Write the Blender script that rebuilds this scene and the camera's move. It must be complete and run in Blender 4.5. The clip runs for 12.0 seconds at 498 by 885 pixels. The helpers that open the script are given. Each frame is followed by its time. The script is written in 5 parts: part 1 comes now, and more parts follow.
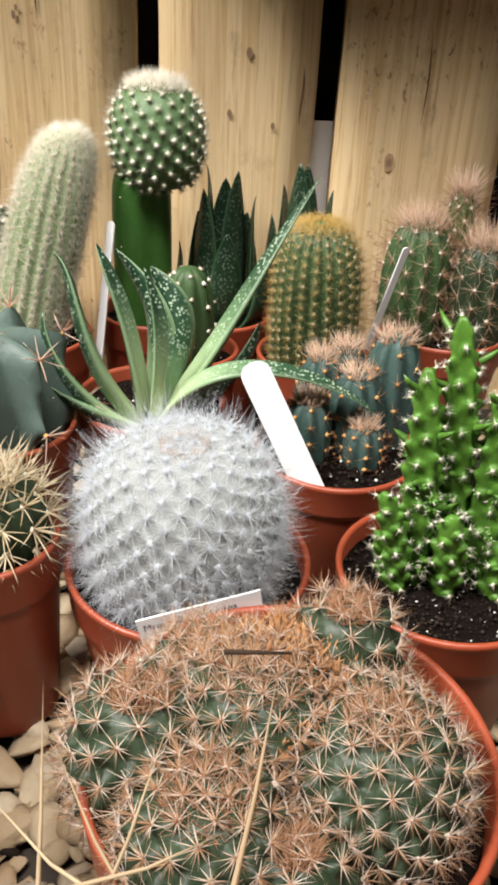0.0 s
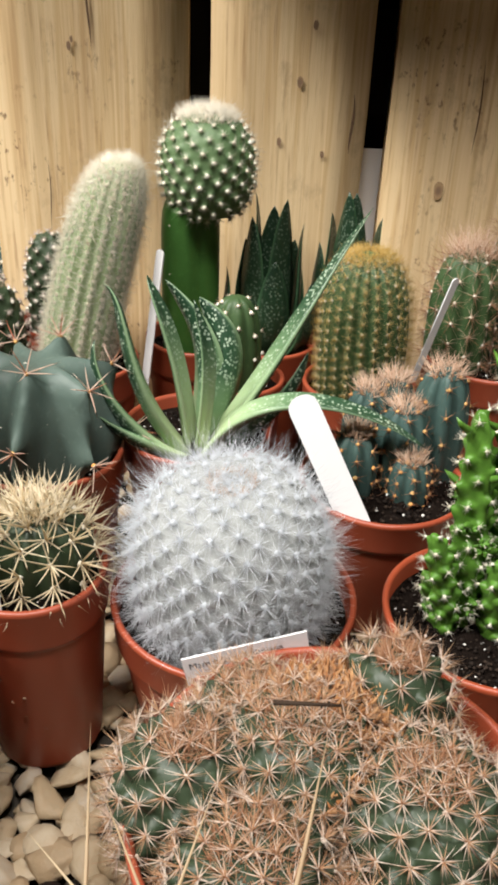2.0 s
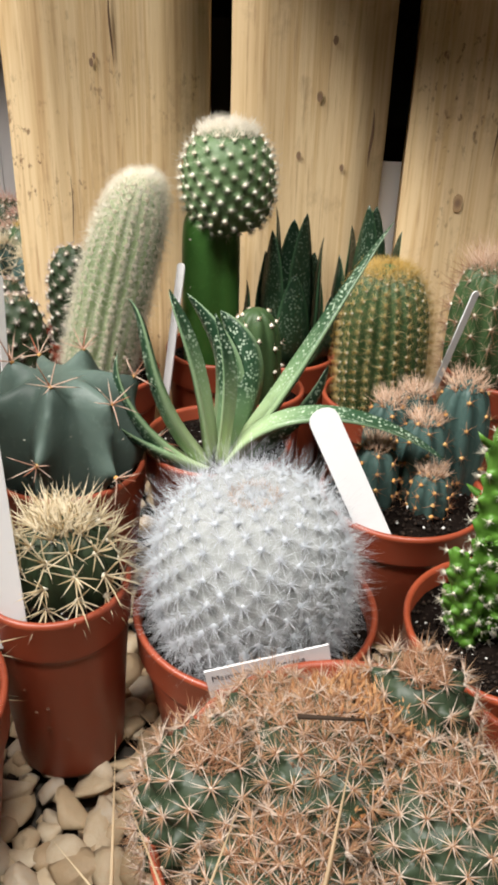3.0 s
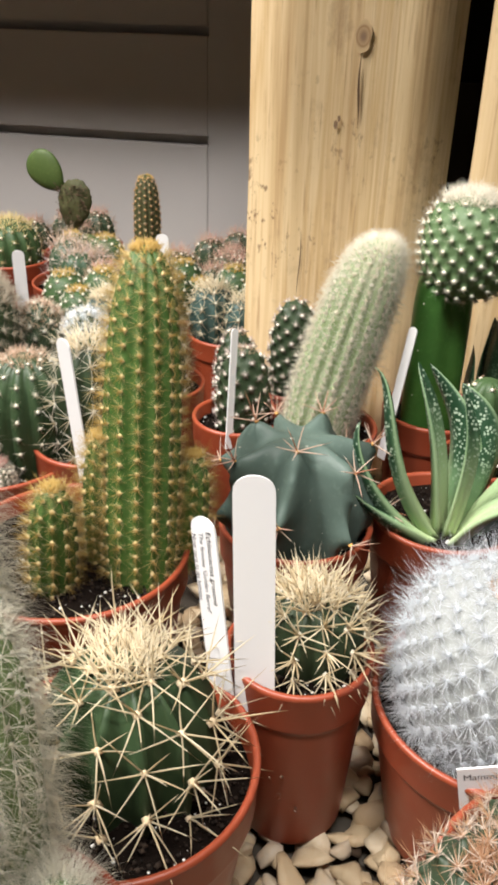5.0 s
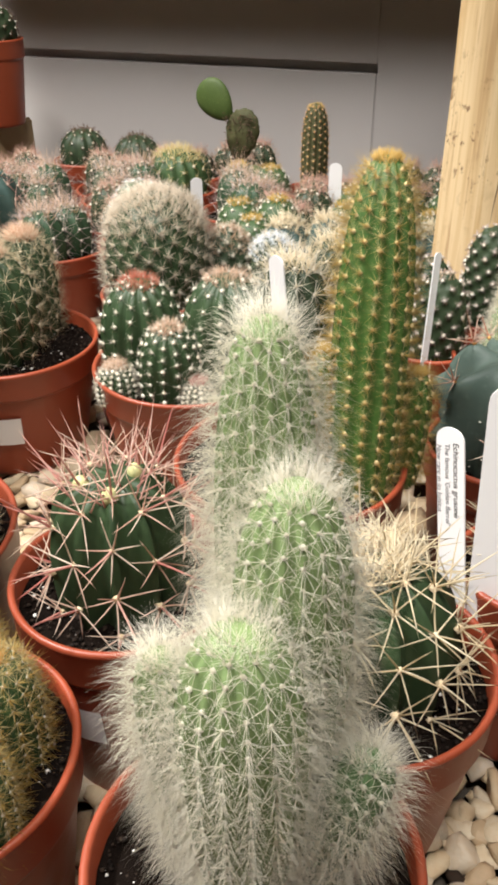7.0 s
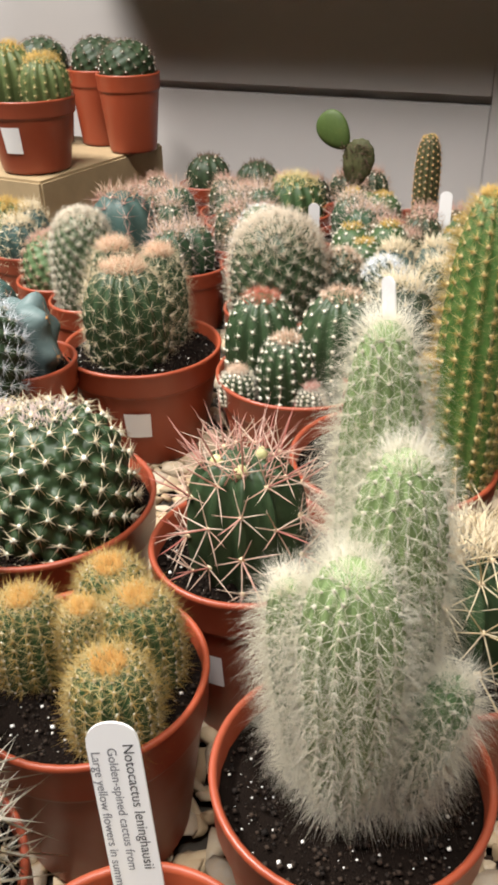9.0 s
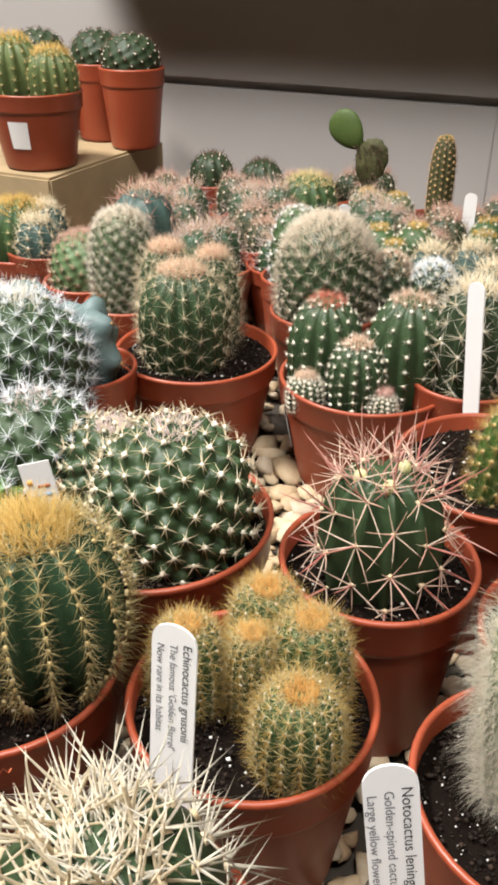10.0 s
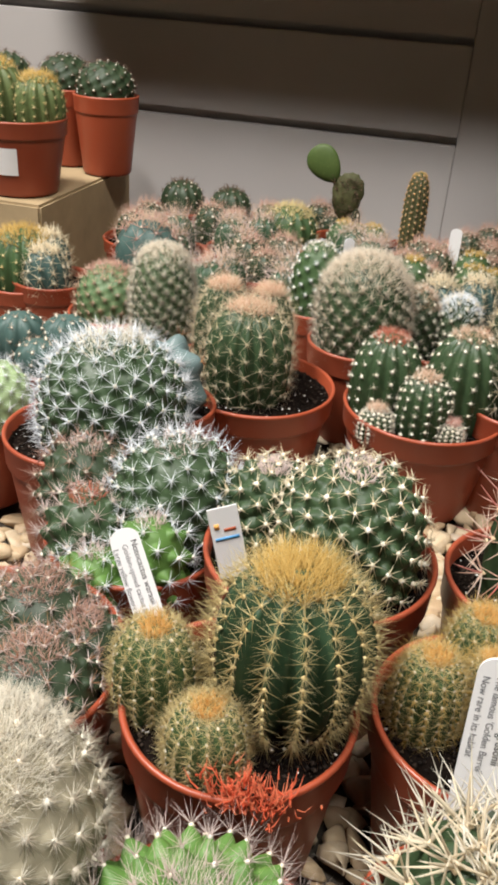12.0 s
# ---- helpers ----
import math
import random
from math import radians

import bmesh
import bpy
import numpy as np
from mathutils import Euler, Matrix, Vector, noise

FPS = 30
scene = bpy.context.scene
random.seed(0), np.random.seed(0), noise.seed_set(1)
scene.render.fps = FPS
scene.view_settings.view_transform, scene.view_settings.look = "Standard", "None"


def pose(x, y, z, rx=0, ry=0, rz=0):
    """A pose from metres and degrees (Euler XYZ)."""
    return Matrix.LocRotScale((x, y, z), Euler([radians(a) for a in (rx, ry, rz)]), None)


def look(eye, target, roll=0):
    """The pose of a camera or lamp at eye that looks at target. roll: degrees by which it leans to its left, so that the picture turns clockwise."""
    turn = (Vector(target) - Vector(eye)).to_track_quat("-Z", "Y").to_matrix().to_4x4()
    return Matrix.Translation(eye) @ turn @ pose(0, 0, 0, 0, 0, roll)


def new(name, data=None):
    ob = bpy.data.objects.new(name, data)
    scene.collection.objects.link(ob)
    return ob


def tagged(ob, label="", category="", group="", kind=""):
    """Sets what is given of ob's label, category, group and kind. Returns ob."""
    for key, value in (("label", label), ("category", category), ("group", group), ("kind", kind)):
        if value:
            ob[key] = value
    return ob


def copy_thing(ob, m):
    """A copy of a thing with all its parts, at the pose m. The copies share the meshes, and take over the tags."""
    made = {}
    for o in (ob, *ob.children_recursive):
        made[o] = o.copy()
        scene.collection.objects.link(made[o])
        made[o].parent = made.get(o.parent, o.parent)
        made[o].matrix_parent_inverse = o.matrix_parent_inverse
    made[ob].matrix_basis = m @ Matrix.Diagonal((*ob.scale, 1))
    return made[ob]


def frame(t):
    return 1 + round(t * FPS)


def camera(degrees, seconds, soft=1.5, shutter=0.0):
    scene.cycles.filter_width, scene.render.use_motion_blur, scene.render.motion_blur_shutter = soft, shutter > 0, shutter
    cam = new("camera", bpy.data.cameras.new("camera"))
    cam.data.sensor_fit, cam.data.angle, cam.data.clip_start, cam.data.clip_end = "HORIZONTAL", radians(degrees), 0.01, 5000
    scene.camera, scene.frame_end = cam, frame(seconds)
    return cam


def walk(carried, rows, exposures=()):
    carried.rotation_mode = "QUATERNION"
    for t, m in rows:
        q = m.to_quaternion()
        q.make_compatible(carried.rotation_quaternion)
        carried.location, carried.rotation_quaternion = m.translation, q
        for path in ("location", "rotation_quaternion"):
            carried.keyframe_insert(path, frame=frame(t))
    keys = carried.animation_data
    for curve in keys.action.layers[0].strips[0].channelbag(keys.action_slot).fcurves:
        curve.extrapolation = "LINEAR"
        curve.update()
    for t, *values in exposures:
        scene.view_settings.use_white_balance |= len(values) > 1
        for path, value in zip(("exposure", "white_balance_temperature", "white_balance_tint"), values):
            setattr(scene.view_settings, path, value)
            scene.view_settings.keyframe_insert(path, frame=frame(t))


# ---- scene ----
cam = camera(33.7, 12.0, soft=3.4)
PATH = [
    (0, (-0.002, -0.28, 0.313), (0.075, 1.436, -0.711), 2.9),
    (0.5, (-0.011, -0.275, 0.317), (0.031, 1.437, -0.717), 3.1),
    (1, (-0.003, -0.278, 0.321), (0.023, 1.437, -0.708), 2.4),
    (1.5, (0.0, -0.277, 0.319), (0.015, 1.448, -0.694), 2.6),
    (2, (-0.007, -0.274, 0.321), (-0.021, 1.457, -0.681), 2.4),
    (2.5, (-0.007, -0.275, 0.322), (-0.051, 1.461, -0.67), 2.0),
    (2.7, (-0.007, -0.276, 0.322), (-0.053, 1.461, -0.668), 1.8),
    (4.3, (-0.05, -0.269, 0.345), (-0.227, 1.487, -0.594), 3.1),
    (4.4, (-0.052, -0.269, 0.345), (-0.25, 1.488, -0.59), 3.0),
    (4.5, (-0.052, -0.269, 0.345), (-0.284, 1.484, -0.588), 2.8),
    (5, (-0.062, -0.273, 0.342), (-0.448, 1.45, -0.598), 1.6),
    (5.5, (-0.077, -0.277, 0.341), (-0.614, 1.392, -0.623), -0.1),
    (6, (-0.09, -0.277, 0.34), (-0.702, 1.359, -0.634), -0.8),
    (6.5, (-0.111, -0.282, 0.334), (-0.739, 1.325, -0.678), -0.8),
    (6.7, (-0.115, -0.287, 0.328), (-0.73, 1.31, -0.707), -0.3),
    (8.3, (-0.058, -0.34, 0.336), (-0.787, 1.192, -0.723), -1.1),
    (8.4, (-0.063, -0.339, 0.337), (-0.819, 1.191, -0.706), -1.2),
    (8.5, (-0.065, -0.34, 0.343), (-0.844, 1.183, -0.693), -1.2),
    (9, (-0.097, -0.351, 0.346), (-0.932, 1.161, -0.661), -1.1),
    (9.5, (-0.136, -0.365, 0.346), (-0.943, 1.161, -0.664), -0.5),
    (10, (-0.183, -0.378, 0.348), (-0.889, 1.192, -0.67), 0.6),
    (10.5, (-0.22, -0.377, 0.349), (-0.787, 1.249, -0.668), 1.8),
    (11, (-0.268, -0.389, 0.351), (-0.718, 1.274, -0.664), 3.0),
    (11.5, (-0.299, -0.412, 0.356), (-0.687, 1.274, -0.648), 3.7),
    (12, (-0.322, -0.441, 0.366), (-0.728, 1.254, -0.616), 4.3),
]
walk(cam, [(t, look(eye, target, roll)) for t, eye, target, roll in PATH], [(0, -0.02), (1.5, -0.06), (2.5, -0.17), (4.5, 0.02), (5.5, 0.0), (6.5, -0.06), (8.5, -0.03), (9.5, 0.0), (10.5, -0.06), (11, 0.0), (12, -0.26)])

# ---- light ----
world = bpy.data.worlds.new("world")
scene.world = world
world.use_nodes = True
world.node_tree.nodes["Background"].inputs[0].default_value = (1.0, 0.96, 0.92, 1)
world.node_tree.nodes["Background"].inputs[1].default_value = 0.004


def area_lamp(name, eye, target, sx, sy, watts, colour):
    data = bpy.data.lights.new(name, "AREA")
    data.shape, data.size, data.size_y, data.energy, data.color = "RECTANGLE", sx, sy, watts, colour
    ob = new(name, data)
    ob.matrix_world = look(eye, target)
    return ob


WARM = (1.0, 0.965, 0.925)
area_lamp("ceiling_strip_light", (-1.55, -0.45, 2.35), (-0.3, 0.1, 0.1), 0.9, 0.25, 150, WARM)
area_lamp("ceiling_strip_light", (0.05, -0.75, 2.45), (-0.2, 0.0, 0.1), 0.9, 0.25, 78, WARM)

# ---- materials ----


def nodes_of(name):
    m = bpy.data.materials.new(name)
    m.use_nodes = True
    nt = m.node_tree
    return m, nt, nt.nodes["Principled BSDF"]


def add(nt, kind, **vals):
    n = nt.nodes.new(kind)
    for k, v in vals.items():
        n.inputs[k].default_value = v
    return n


def ramp_of(nt, fac, stops):
    r = nt.nodes.new("ShaderNodeValToRGB")
    while len(r.color_ramp.elements) < len(stops):
        r.color_ramp.elements.new(0.5)
    for e, (p, c) in zip(r.color_ramp.elements, stops):
        e.position, e.color = p, (*c, 1)
    nt.links.new(fac, r.inputs[0])
    return r.outputs[0]


def mixed(nt, fac, a, b, mode="MIX"):
    n = nt.nodes.new("ShaderNodeMix")
    n.data_type, n.blend_type = "RGBA", mode
    for sock, v in ((n.inputs[0], fac), (n.inputs[6], a), (n.inputs[7], b)):
        if isinstance(v, bpy.types.NodeSocket):
            nt.links.new(v, sock)
        elif isinstance(v, tuple):
            sock.default_value = (*v, 1)
        else:
            sock.default_value = v
    return n.outputs[2]


def object_coords(nt, stretch=(1, 1, 1)):
    tc = nt.nodes.new("ShaderNodeTexCoord")
    mp = nt.nodes.new("ShaderNodeMapping")
    mp.inputs["Scale"].default_value = stretch
    nt.links.new(tc.outputs["Object"], mp.inputs["Vector"])
    return mp.outputs[0]


def noise_of(nt, vec, scale, detail=4, rough=0.6):
    n = add(nt, "ShaderNodeTexNoise", Scale=scale, Detail=detail, Roughness=rough)
    nt.links.new(vec, n.inputs["Vector"])
    return n.outputs["Fac"]


def bump_to(nt, bsdf, height, strength, dist):
    b = add(nt, "ShaderNodeBump", Strength=strength, Distance=dist)
    nt.links.new(height, b.inputs["Height"])
    nt.links.new(b.outputs[0], bsdf.inputs["Normal"])


def skin_mat(name, dark, light, rough=0.5, grain=260, sss=0.0):
    """Succulent skin: two tones in large patches, fine grain, a little waxy."""
    m, nt, b = nodes_of(name)
    v = object_coords(nt)
    big, fine = noise_of(nt, v, 45), noise_of(nt, v, grain, 5)
    col = mixed(nt, big, dark, light)
    col = mixed(nt, ramp_of(nt, fine, [(0.55, (0, 0, 0)), (0.78, (0.35, 0.35, 0.35))]), col, tuple(min(1, c * 1.6 + 0.006) for c in light))
    nt.links.new(col, b.inputs["Base Color"])
    b.inputs["Roughness"].default_value = rough
    b.inputs["Specular IOR Level"].default_value = 0.3
    bump_to(nt, b, fine, 0.25, 0.0006)
    return m


def spine_mat(name, a, b_, rough=0.55, clear=0.45, single=False):
    """Spines and hairs, a tone of its own for each one; single: each spine is an object."""
    m, nt, b = nodes_of(name)
    g = nt.nodes.new("ShaderNodeObjectInfo" if single else "ShaderNodeNewGeometry")
    nt.links.new(ramp_of(nt, g.outputs["Random" if single else "Random Per Island"], [(0, a), (1, b_)]), b.inputs["Base Color"])
    b.inputs["Roughness"].default_value = rough
    b.inputs["Specular IOR Level"].default_value = 0.2
    if clear:
        tr = nt.nodes.new("ShaderNodeBsdfTranslucent")
        nt.links.new(b.inputs["Base Color"].links[0].from_socket, tr.inputs["Color"])
        mix = add(nt, "ShaderNodeMixShader", Fac=clear)
        nt.links.new(b.outputs[0], mix.inputs[1])
        nt.links.new(tr.outputs[0], mix.inputs[2])
        nt.links.new(mix.outputs[0], nt.nodes["Material Output"].inputs["Surface"])
    return m


def plain_mat(name, colour, rough, var=0.15, scale=60, bump=0.1, dist=0.0005, gloss=0.4):
    m, nt, b = nodes_of(name)
    v = object_coords(nt)
    n1, n2 = noise_of(nt, v, scale), noise_of(nt, v, scale * 9, 6)
    col = mixed(nt, n1, tuple(c * (1 - var) for c in colour), tuple(min(1, c * (1 + var)) for c in colour))
    nt.links.new(col, b.inputs["Base Color"])
    b.inputs["Roughness"].default_value = rough
    b.inputs["Specular IOR Level"].default_value = gloss
    bump_to(nt, b, n2, bump, dist)
    return m


def pot_mat():
    m, nt, b = nodes_of("terracotta_plastic")
    v = object_coords(nt)
    big, fine = noise_of(nt, v, 30), noise_of(nt, v, 500, 4)
    info = nt.nodes.new("ShaderNodeObjectInfo")
    col = mixed(nt, big, (0.225, 0.043, 0.018), (0.30, 0.062, 0.028))
    col = mixed(nt, info.outputs["Random"], col, mixed(nt, 0.5, col, (0.34, 0.062, 0.022)))
    dust = ramp_of(nt, noise_of(nt, v, 70, 8, 0.75), [(0.58, (0, 0, 0)), (0.74, (0.25, 0.25, 0.25))])
    col = mixed(nt, dust, col, (0.20, 0.09, 0.055))
    nt.links.new(col, b.inputs["Base Color"])
    nt.links.new(ramp_of(nt, big, [(0.3, (0.34, 0.34, 0.34)), (0.7, (0.5, 0.5, 0.5))]), b.inputs["Roughness"])
    bump_to(nt, b, fine, 0.06, 0.0004)
    return m


def wood_mat():
    """Pale rough pine with long grain, darker streaks and grey stains."""
    m, nt, b = nodes_of("pine_board")
    v = object_coords(nt, (1, 1, 0.05))
    info = nt.nodes.new("ShaderNodeObjectInfo")
    shift = nt.nodes.new("ShaderNodeVectorMath")
    nt.links.new(v, shift.inputs[0])
    nt.links.new(info.outputs["Random"], shift.inputs[1])
    v2 = shift.outputs[0]
    warp = noise_of(nt, v2, 14, 3)
    fibre = noise_of(nt, v2, 420, 4)
    thin = nt.nodes.new("ShaderNodeMapping")
    thin.inputs["Scale"].default_value = (1, 1, 0.45)
    nt.links.new(v2, thin.inputs["Vector"])
    rings = noise_of(nt, thin.outputs[0], 95, 3, 0.55)
    col = ramp_of(nt, rings, [(0.28, (0.44, 0.275, 0.12)), (0.40, (0.64, 0.46, 0.245)), (0.50, (0.72, 0.545, 0.315)), (0.58, (0.58, 0.395, 0.19)), (0.64, (0.69, 0.515, 0.295)), (0.76, (0.50, 0.325, 0.15))])
    col = mixed(nt, ramp_of(nt, warp, [(0.42, (0, 0, 0)), (0.75, (0.5, 0.5, 0.5))]), col, (0.47, 0.30, 0.14))
    streak = ramp_of(nt, fibre, [(0.56, (0, 0, 0)), (0.74, (0.6, 0.6, 0.6))])
    col = mixed(nt, streak, col, (0.33, 0.18, 0.075))
    stain_v = object_coords(nt, (1, 1, 0.55))
    shifted = nt.nodes.new("ShaderNodeVectorMath")
    nt.links.new(stain_v, shifted.inputs[0])
    nt.links.new(info.outputs["Random"], shifted.inputs[1])
    stain = ramp_of(nt, noise_of(nt, shifted.outputs[0], 34, 9, 0.72), [(0.55, (0, 0, 0)), (0.70, (0.5, 0.5, 0.5))])
    col = mixed(nt, stain, col, (0.27, 0.17, 0.09))
    patch = ramp_of(nt, noise_of(nt, shifted.outputs[0], 11, 2), [(0.50, (0, 0, 0)), (0.62, (1, 1, 1))])
    speck = ramp_of(nt, noise_of(nt, shifted.outputs[0], 190, 4, 0.65), [(0.58, (0, 0, 0)), (0.66, (0.85, 0.85, 0.85))])
    col = mixed(nt, mixed(nt, 1.0, patch, speck, "MULTIPLY"), col, (0.17, 0.085, 0.04))
    nt.links.new(col, b.inputs["Base Color"])
    b.inputs["Roughness"].default_value = 0.75
    bump_to(nt, b, fibre, 0.35, 0.0008)
    return m


def leaf_mat(name="speckled_leaf", dark=False):
    """Gasteria leaf: pale at the base, dark with white speckles in rows above."""
    m, nt, b = nodes_of(name)
    v = object_coords(nt)
    vor = add(nt, "ShaderNodeTexVoronoi", Scale=520.0)
    nt.links.new(v, vor.inputs["Vector"])
    spots = ramp_of(nt, vor.outputs["Distance"], [(0.30, (1, 1, 1)), (0.42, (0, 0, 0))])
    patch = ramp_of(nt, noise_of(nt, v, 150), [(0.36, (0, 0, 0)), (0.50, (0.85, 0.85, 0.85))])
    at = nt.nodes.new("ShaderNodeAttribute")
    at.attribute_name = "along"
    side = nt.nodes.new("ShaderNodeAttribute")
    side.attribute_name = "keel"
    under = nt.nodes.new("ShaderNodeAttribute")
    under.attribute_name = "under"
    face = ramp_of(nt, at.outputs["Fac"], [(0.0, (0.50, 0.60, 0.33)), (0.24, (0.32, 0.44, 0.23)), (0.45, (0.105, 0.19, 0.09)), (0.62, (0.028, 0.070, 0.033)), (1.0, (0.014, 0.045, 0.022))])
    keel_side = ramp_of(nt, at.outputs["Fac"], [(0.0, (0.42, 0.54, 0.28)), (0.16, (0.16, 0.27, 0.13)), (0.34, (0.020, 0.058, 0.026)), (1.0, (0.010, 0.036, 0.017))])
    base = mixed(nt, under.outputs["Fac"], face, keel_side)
    if dark:
        base = ramp_of(nt, at.outputs["Fac"], [(0.0, (0.022, 0.052, 0.022)), (1.0, (0.007, 0.024, 0.011))])
    amount = mixed(nt, 1.0, spots, patch, "MULTIPLY")
    fade = ramp_of(nt, at.outputs["Fac"], [(0.15, (0, 0, 0)), (0.4, (0.9, 0.9, 0.9))])
    amount = mixed(nt, 1.0, amount, fade, "MULTIPLY")
    amount = mixed(nt, 1.0, amount, side.outputs["Color"], "MULTIPLY")
    amount = mixed(nt, 0.75 if dark else 0.0, amount, (0, 0, 0))
    col = mixed(nt, amount, base, (0.46, 0.56, 0.42))
    edge = ramp_of(nt, side.outputs["Fac"], [(0.15, (0.55, 0.55, 0.55)), (0.5, (0, 0, 0))])
    col = mixed(nt, edge, col, (0.06, 0.13, 0.06) if dark else (0.34, 0.48, 0.27))
    nt.links.new(col, b.inputs["Base Color"])
    b.inputs["Roughness"].default_value = 0.38
    bump_to(nt, b, vor.outputs["Distance"], 0.12, 0.0004)
    return m


def stone_mat():
    m, nt, b = nodes_of("pale_gravel")
    g = nt.nodes.new("ShaderNodeNewGeometry")
    v = object_coords(nt)
    tone = ramp_of(nt, g.outputs["Random Per Island"], [(0, (0.34, 0.24, 0.14)), (0.35, (0.45, 0.35, 0.22)), (0.7, (0.53, 0.44, 0.31)), (1, (0.38, 0.32, 0.25))])
    n1 = noise_of(nt, v, 220, 6)
    col = mixed(nt, ramp_of(nt, n1, [(0.4, (0, 0, 0)), (0.7, (0.5, 0.5, 0.5))]), tone, (0.42, 0.29, 0.16))
    nt.links.new(col, b.inputs["Base Color"])
    b.inputs["Roughness"].default_value = 0.62
    bump_to(nt, b, n1, 0.6, 0.0016)
    return m


POT = pot_mat()
WOOD = wood_mat()
SOIL = plain_mat("dark_potting_soil", (0.009, 0.006, 0.0045), 0.95, 0.5, 180, 0.8, 0.002, 0.05)
CRUMB = spine_mat("soil_crumbs", (0.006, 0.004, 0.003), (0.034, 0.022, 0.015), 0.9, 0.0)
PERLITE = plain_mat("perlite", (0.72, 0.70, 0.66), 0.8, 0.1, 300)
PLASTIC = plain_mat("white_plastic", (0.80, 0.79, 0.79), 0.35, 0.03, 40, 0.03)
INK = plain_mat("black_ink", (0.03, 0.03, 0.035), 0.6, 0.1)
GREYINK = plain_mat("grey_ink", (0.16, 0.16, 0.18), 0.6, 0.1)
WALLPAINT = plain_mat("off_white_paint", (0.45, 0.425, 0.41), 0.6, 0.05, 5, 0.05)
# near-black, low gloss: paints the shade seen through the board gaps
DARK = plain_mat("gap_shade_black", (0.008, 0.006, 0.005), 0.95, 0.3, 20, 0.1, 0.0005, 0.05)
STONE = stone_mat()
BEDLINER = plain_mat("damp_bed_liner", (0.05, 0.04, 0.03), 0.9, 0.3, 50)
LEAF = leaf_mat()
LEAF_DARK = leaf_mat("dark_leaf", True)
FELT = spine_mat("areole_felt", (0.80, 0.77, 0.68), (0.70, 0.62, 0.48), 0.9, 0.0)
FELT_Y = spine_mat("yellow_areole_felt", (0.76, 0.62, 0.34), (0.66, 0.48, 0.22), 0.9, 0.0)
FELT_T = spine_mat("tan_areole_felt", (0.62, 0.47, 0.29), (0.72, 0.60, 0.42), 0.9, 0.0)
FELT_O = spine_mat("orange_areole_felt", (0.62, 0.30, 0.09), (0.70, 0.45, 0.18), 0.9, 0.0)
G_DARK = skin_mat("dark_green_skin", (0.016, 0.028, 0.013), (0.038, 0.060, 0.028))
G_MID = skin_mat("green_skin", (0.028, 0.060, 0.022), (0.062, 0.108, 0.040))
G_LIGHT = skin_mat("light_green_skin", (0.19, 0.275, 0.125), (0.34, 0.42, 0.24))
G_BRIGHT = skin_mat("bright_green_skin", (0.044, 0.120, 0.013), (0.105, 0.235, 0.034), 0.35)
S_GREYPINK = spine_mat("grey_pink_hairs", (0.56, 0.44, 0.40), (0.70, 0.60, 0.56))
G_BLUE = skin_mat("blue_green_skin", (0.034, 0.070, 0.062), (0.066, 0.112, 0.098), 0.5)
G_SLATE = skin_mat("slate_green_skin", (0.062, 0.096, 0.080), (0.105, 0.145, 0.122), 0.5)
G_PALE = skin_mat("pale_slate_skin", (0.085, 0.130, 0.130), (0.135, 0.185, 0.180), 0.5)
G_SOFT = skin_mat("soft_green_skin", (0.060, 0.110, 0.045), (0.115, 0.180, 0.080))
G_WOOL = skin_mat("wool_covered_skin", (0.21, 0.22, 0.21), (0.36, 0.37, 0.36), 0.9)
BUD = skin_mat("pale_bud", (0.42, 0.44, 0.18), (0.62, 0.60, 0.34))
G_FRESH = skin_mat("fresh_green_skin", (0.045, 0.110, 0.022), (0.105, 0.200, 0.045))
G_ROUGH = skin_mat("rough_brown_green_skin", (0.035, 0.038, 0.014), (0.075, 0.072, 0.026), 0.7, 150)
G_OLIVE = skin_mat("olive_skin", (0.060, 0.085, 0.028), (0.115, 0.145, 0.050))
G_BLUEDARK = skin_mat("dark_blue_green_skin", (0.016, 0.029, 0.014), (0.042, 0.061, 0.033), 0.45)
G_STOCK = skin_mat("leaf_green_skin", (0.030, 0.100, 0.018), (0.065, 0.165, 0.036), 0.4)
G_DARKGREEN = skin_mat("dark_leaf_green_skin", (0.018, 0.037, 0.015), (0.046, 0.078, 0.034), 0.45)
G_BARREL = skin_mat("blue_tinged_green_skin", (0.020, 0.050, 0.024), (0.046, 0.086, 0.043), 0.45)
S_PINKBROWN = spine_mat("pink_brown_wool", (0.36, 0.20, 0.15), (0.54, 0.36, 0.29))
S_PEACH = spine_mat("peach_wool", (0.52, 0.28, 0.17), (0.74, 0.56, 0.42), 0.8)
G_PAD = skin_mat("olive_green_pad", (0.040, 0.070, 0.015), (0.072, 0.105, 0.027), 0.55)
S_RUST = spine_mat("rust_spines", (0.44, 0.22, 0.11), (0.62, 0.42, 0.26))
G_DUN = skin_mat("dun_wool_skin", (0.20, 0.18, 0.12), (0.36, 0.32, 0.23), 0.9)
G_COLUMN = skin_mat("deep_green_skin", (0.030, 0.080, 0.014), (0.070, 0.138, 0.030))
G_TIP = skin_mat("yellow_green_skin", (0.125, 0.190, 0.072), (0.225, 0.300, 0.130))
S_DUN = spine_mat("dun_hairs", (0.60, 0.50, 0.38), (0.74, 0.66, 0.54))
DEBRIS = spine_mat("rust_brown_litter", (0.27, 0.11, 0.04), (0.46, 0.26, 0.12), 0.8, 0.2)
G_GREY = skin_mat("grey_green_skin", (0.12, 0.16, 0.11), (0.20, 0.24, 0.17))
S_WHITE = spine_mat("white_spines", (0.92, 0.94, 0.97), (0.80, 0.83, 0.86), 0.55, 0.5)
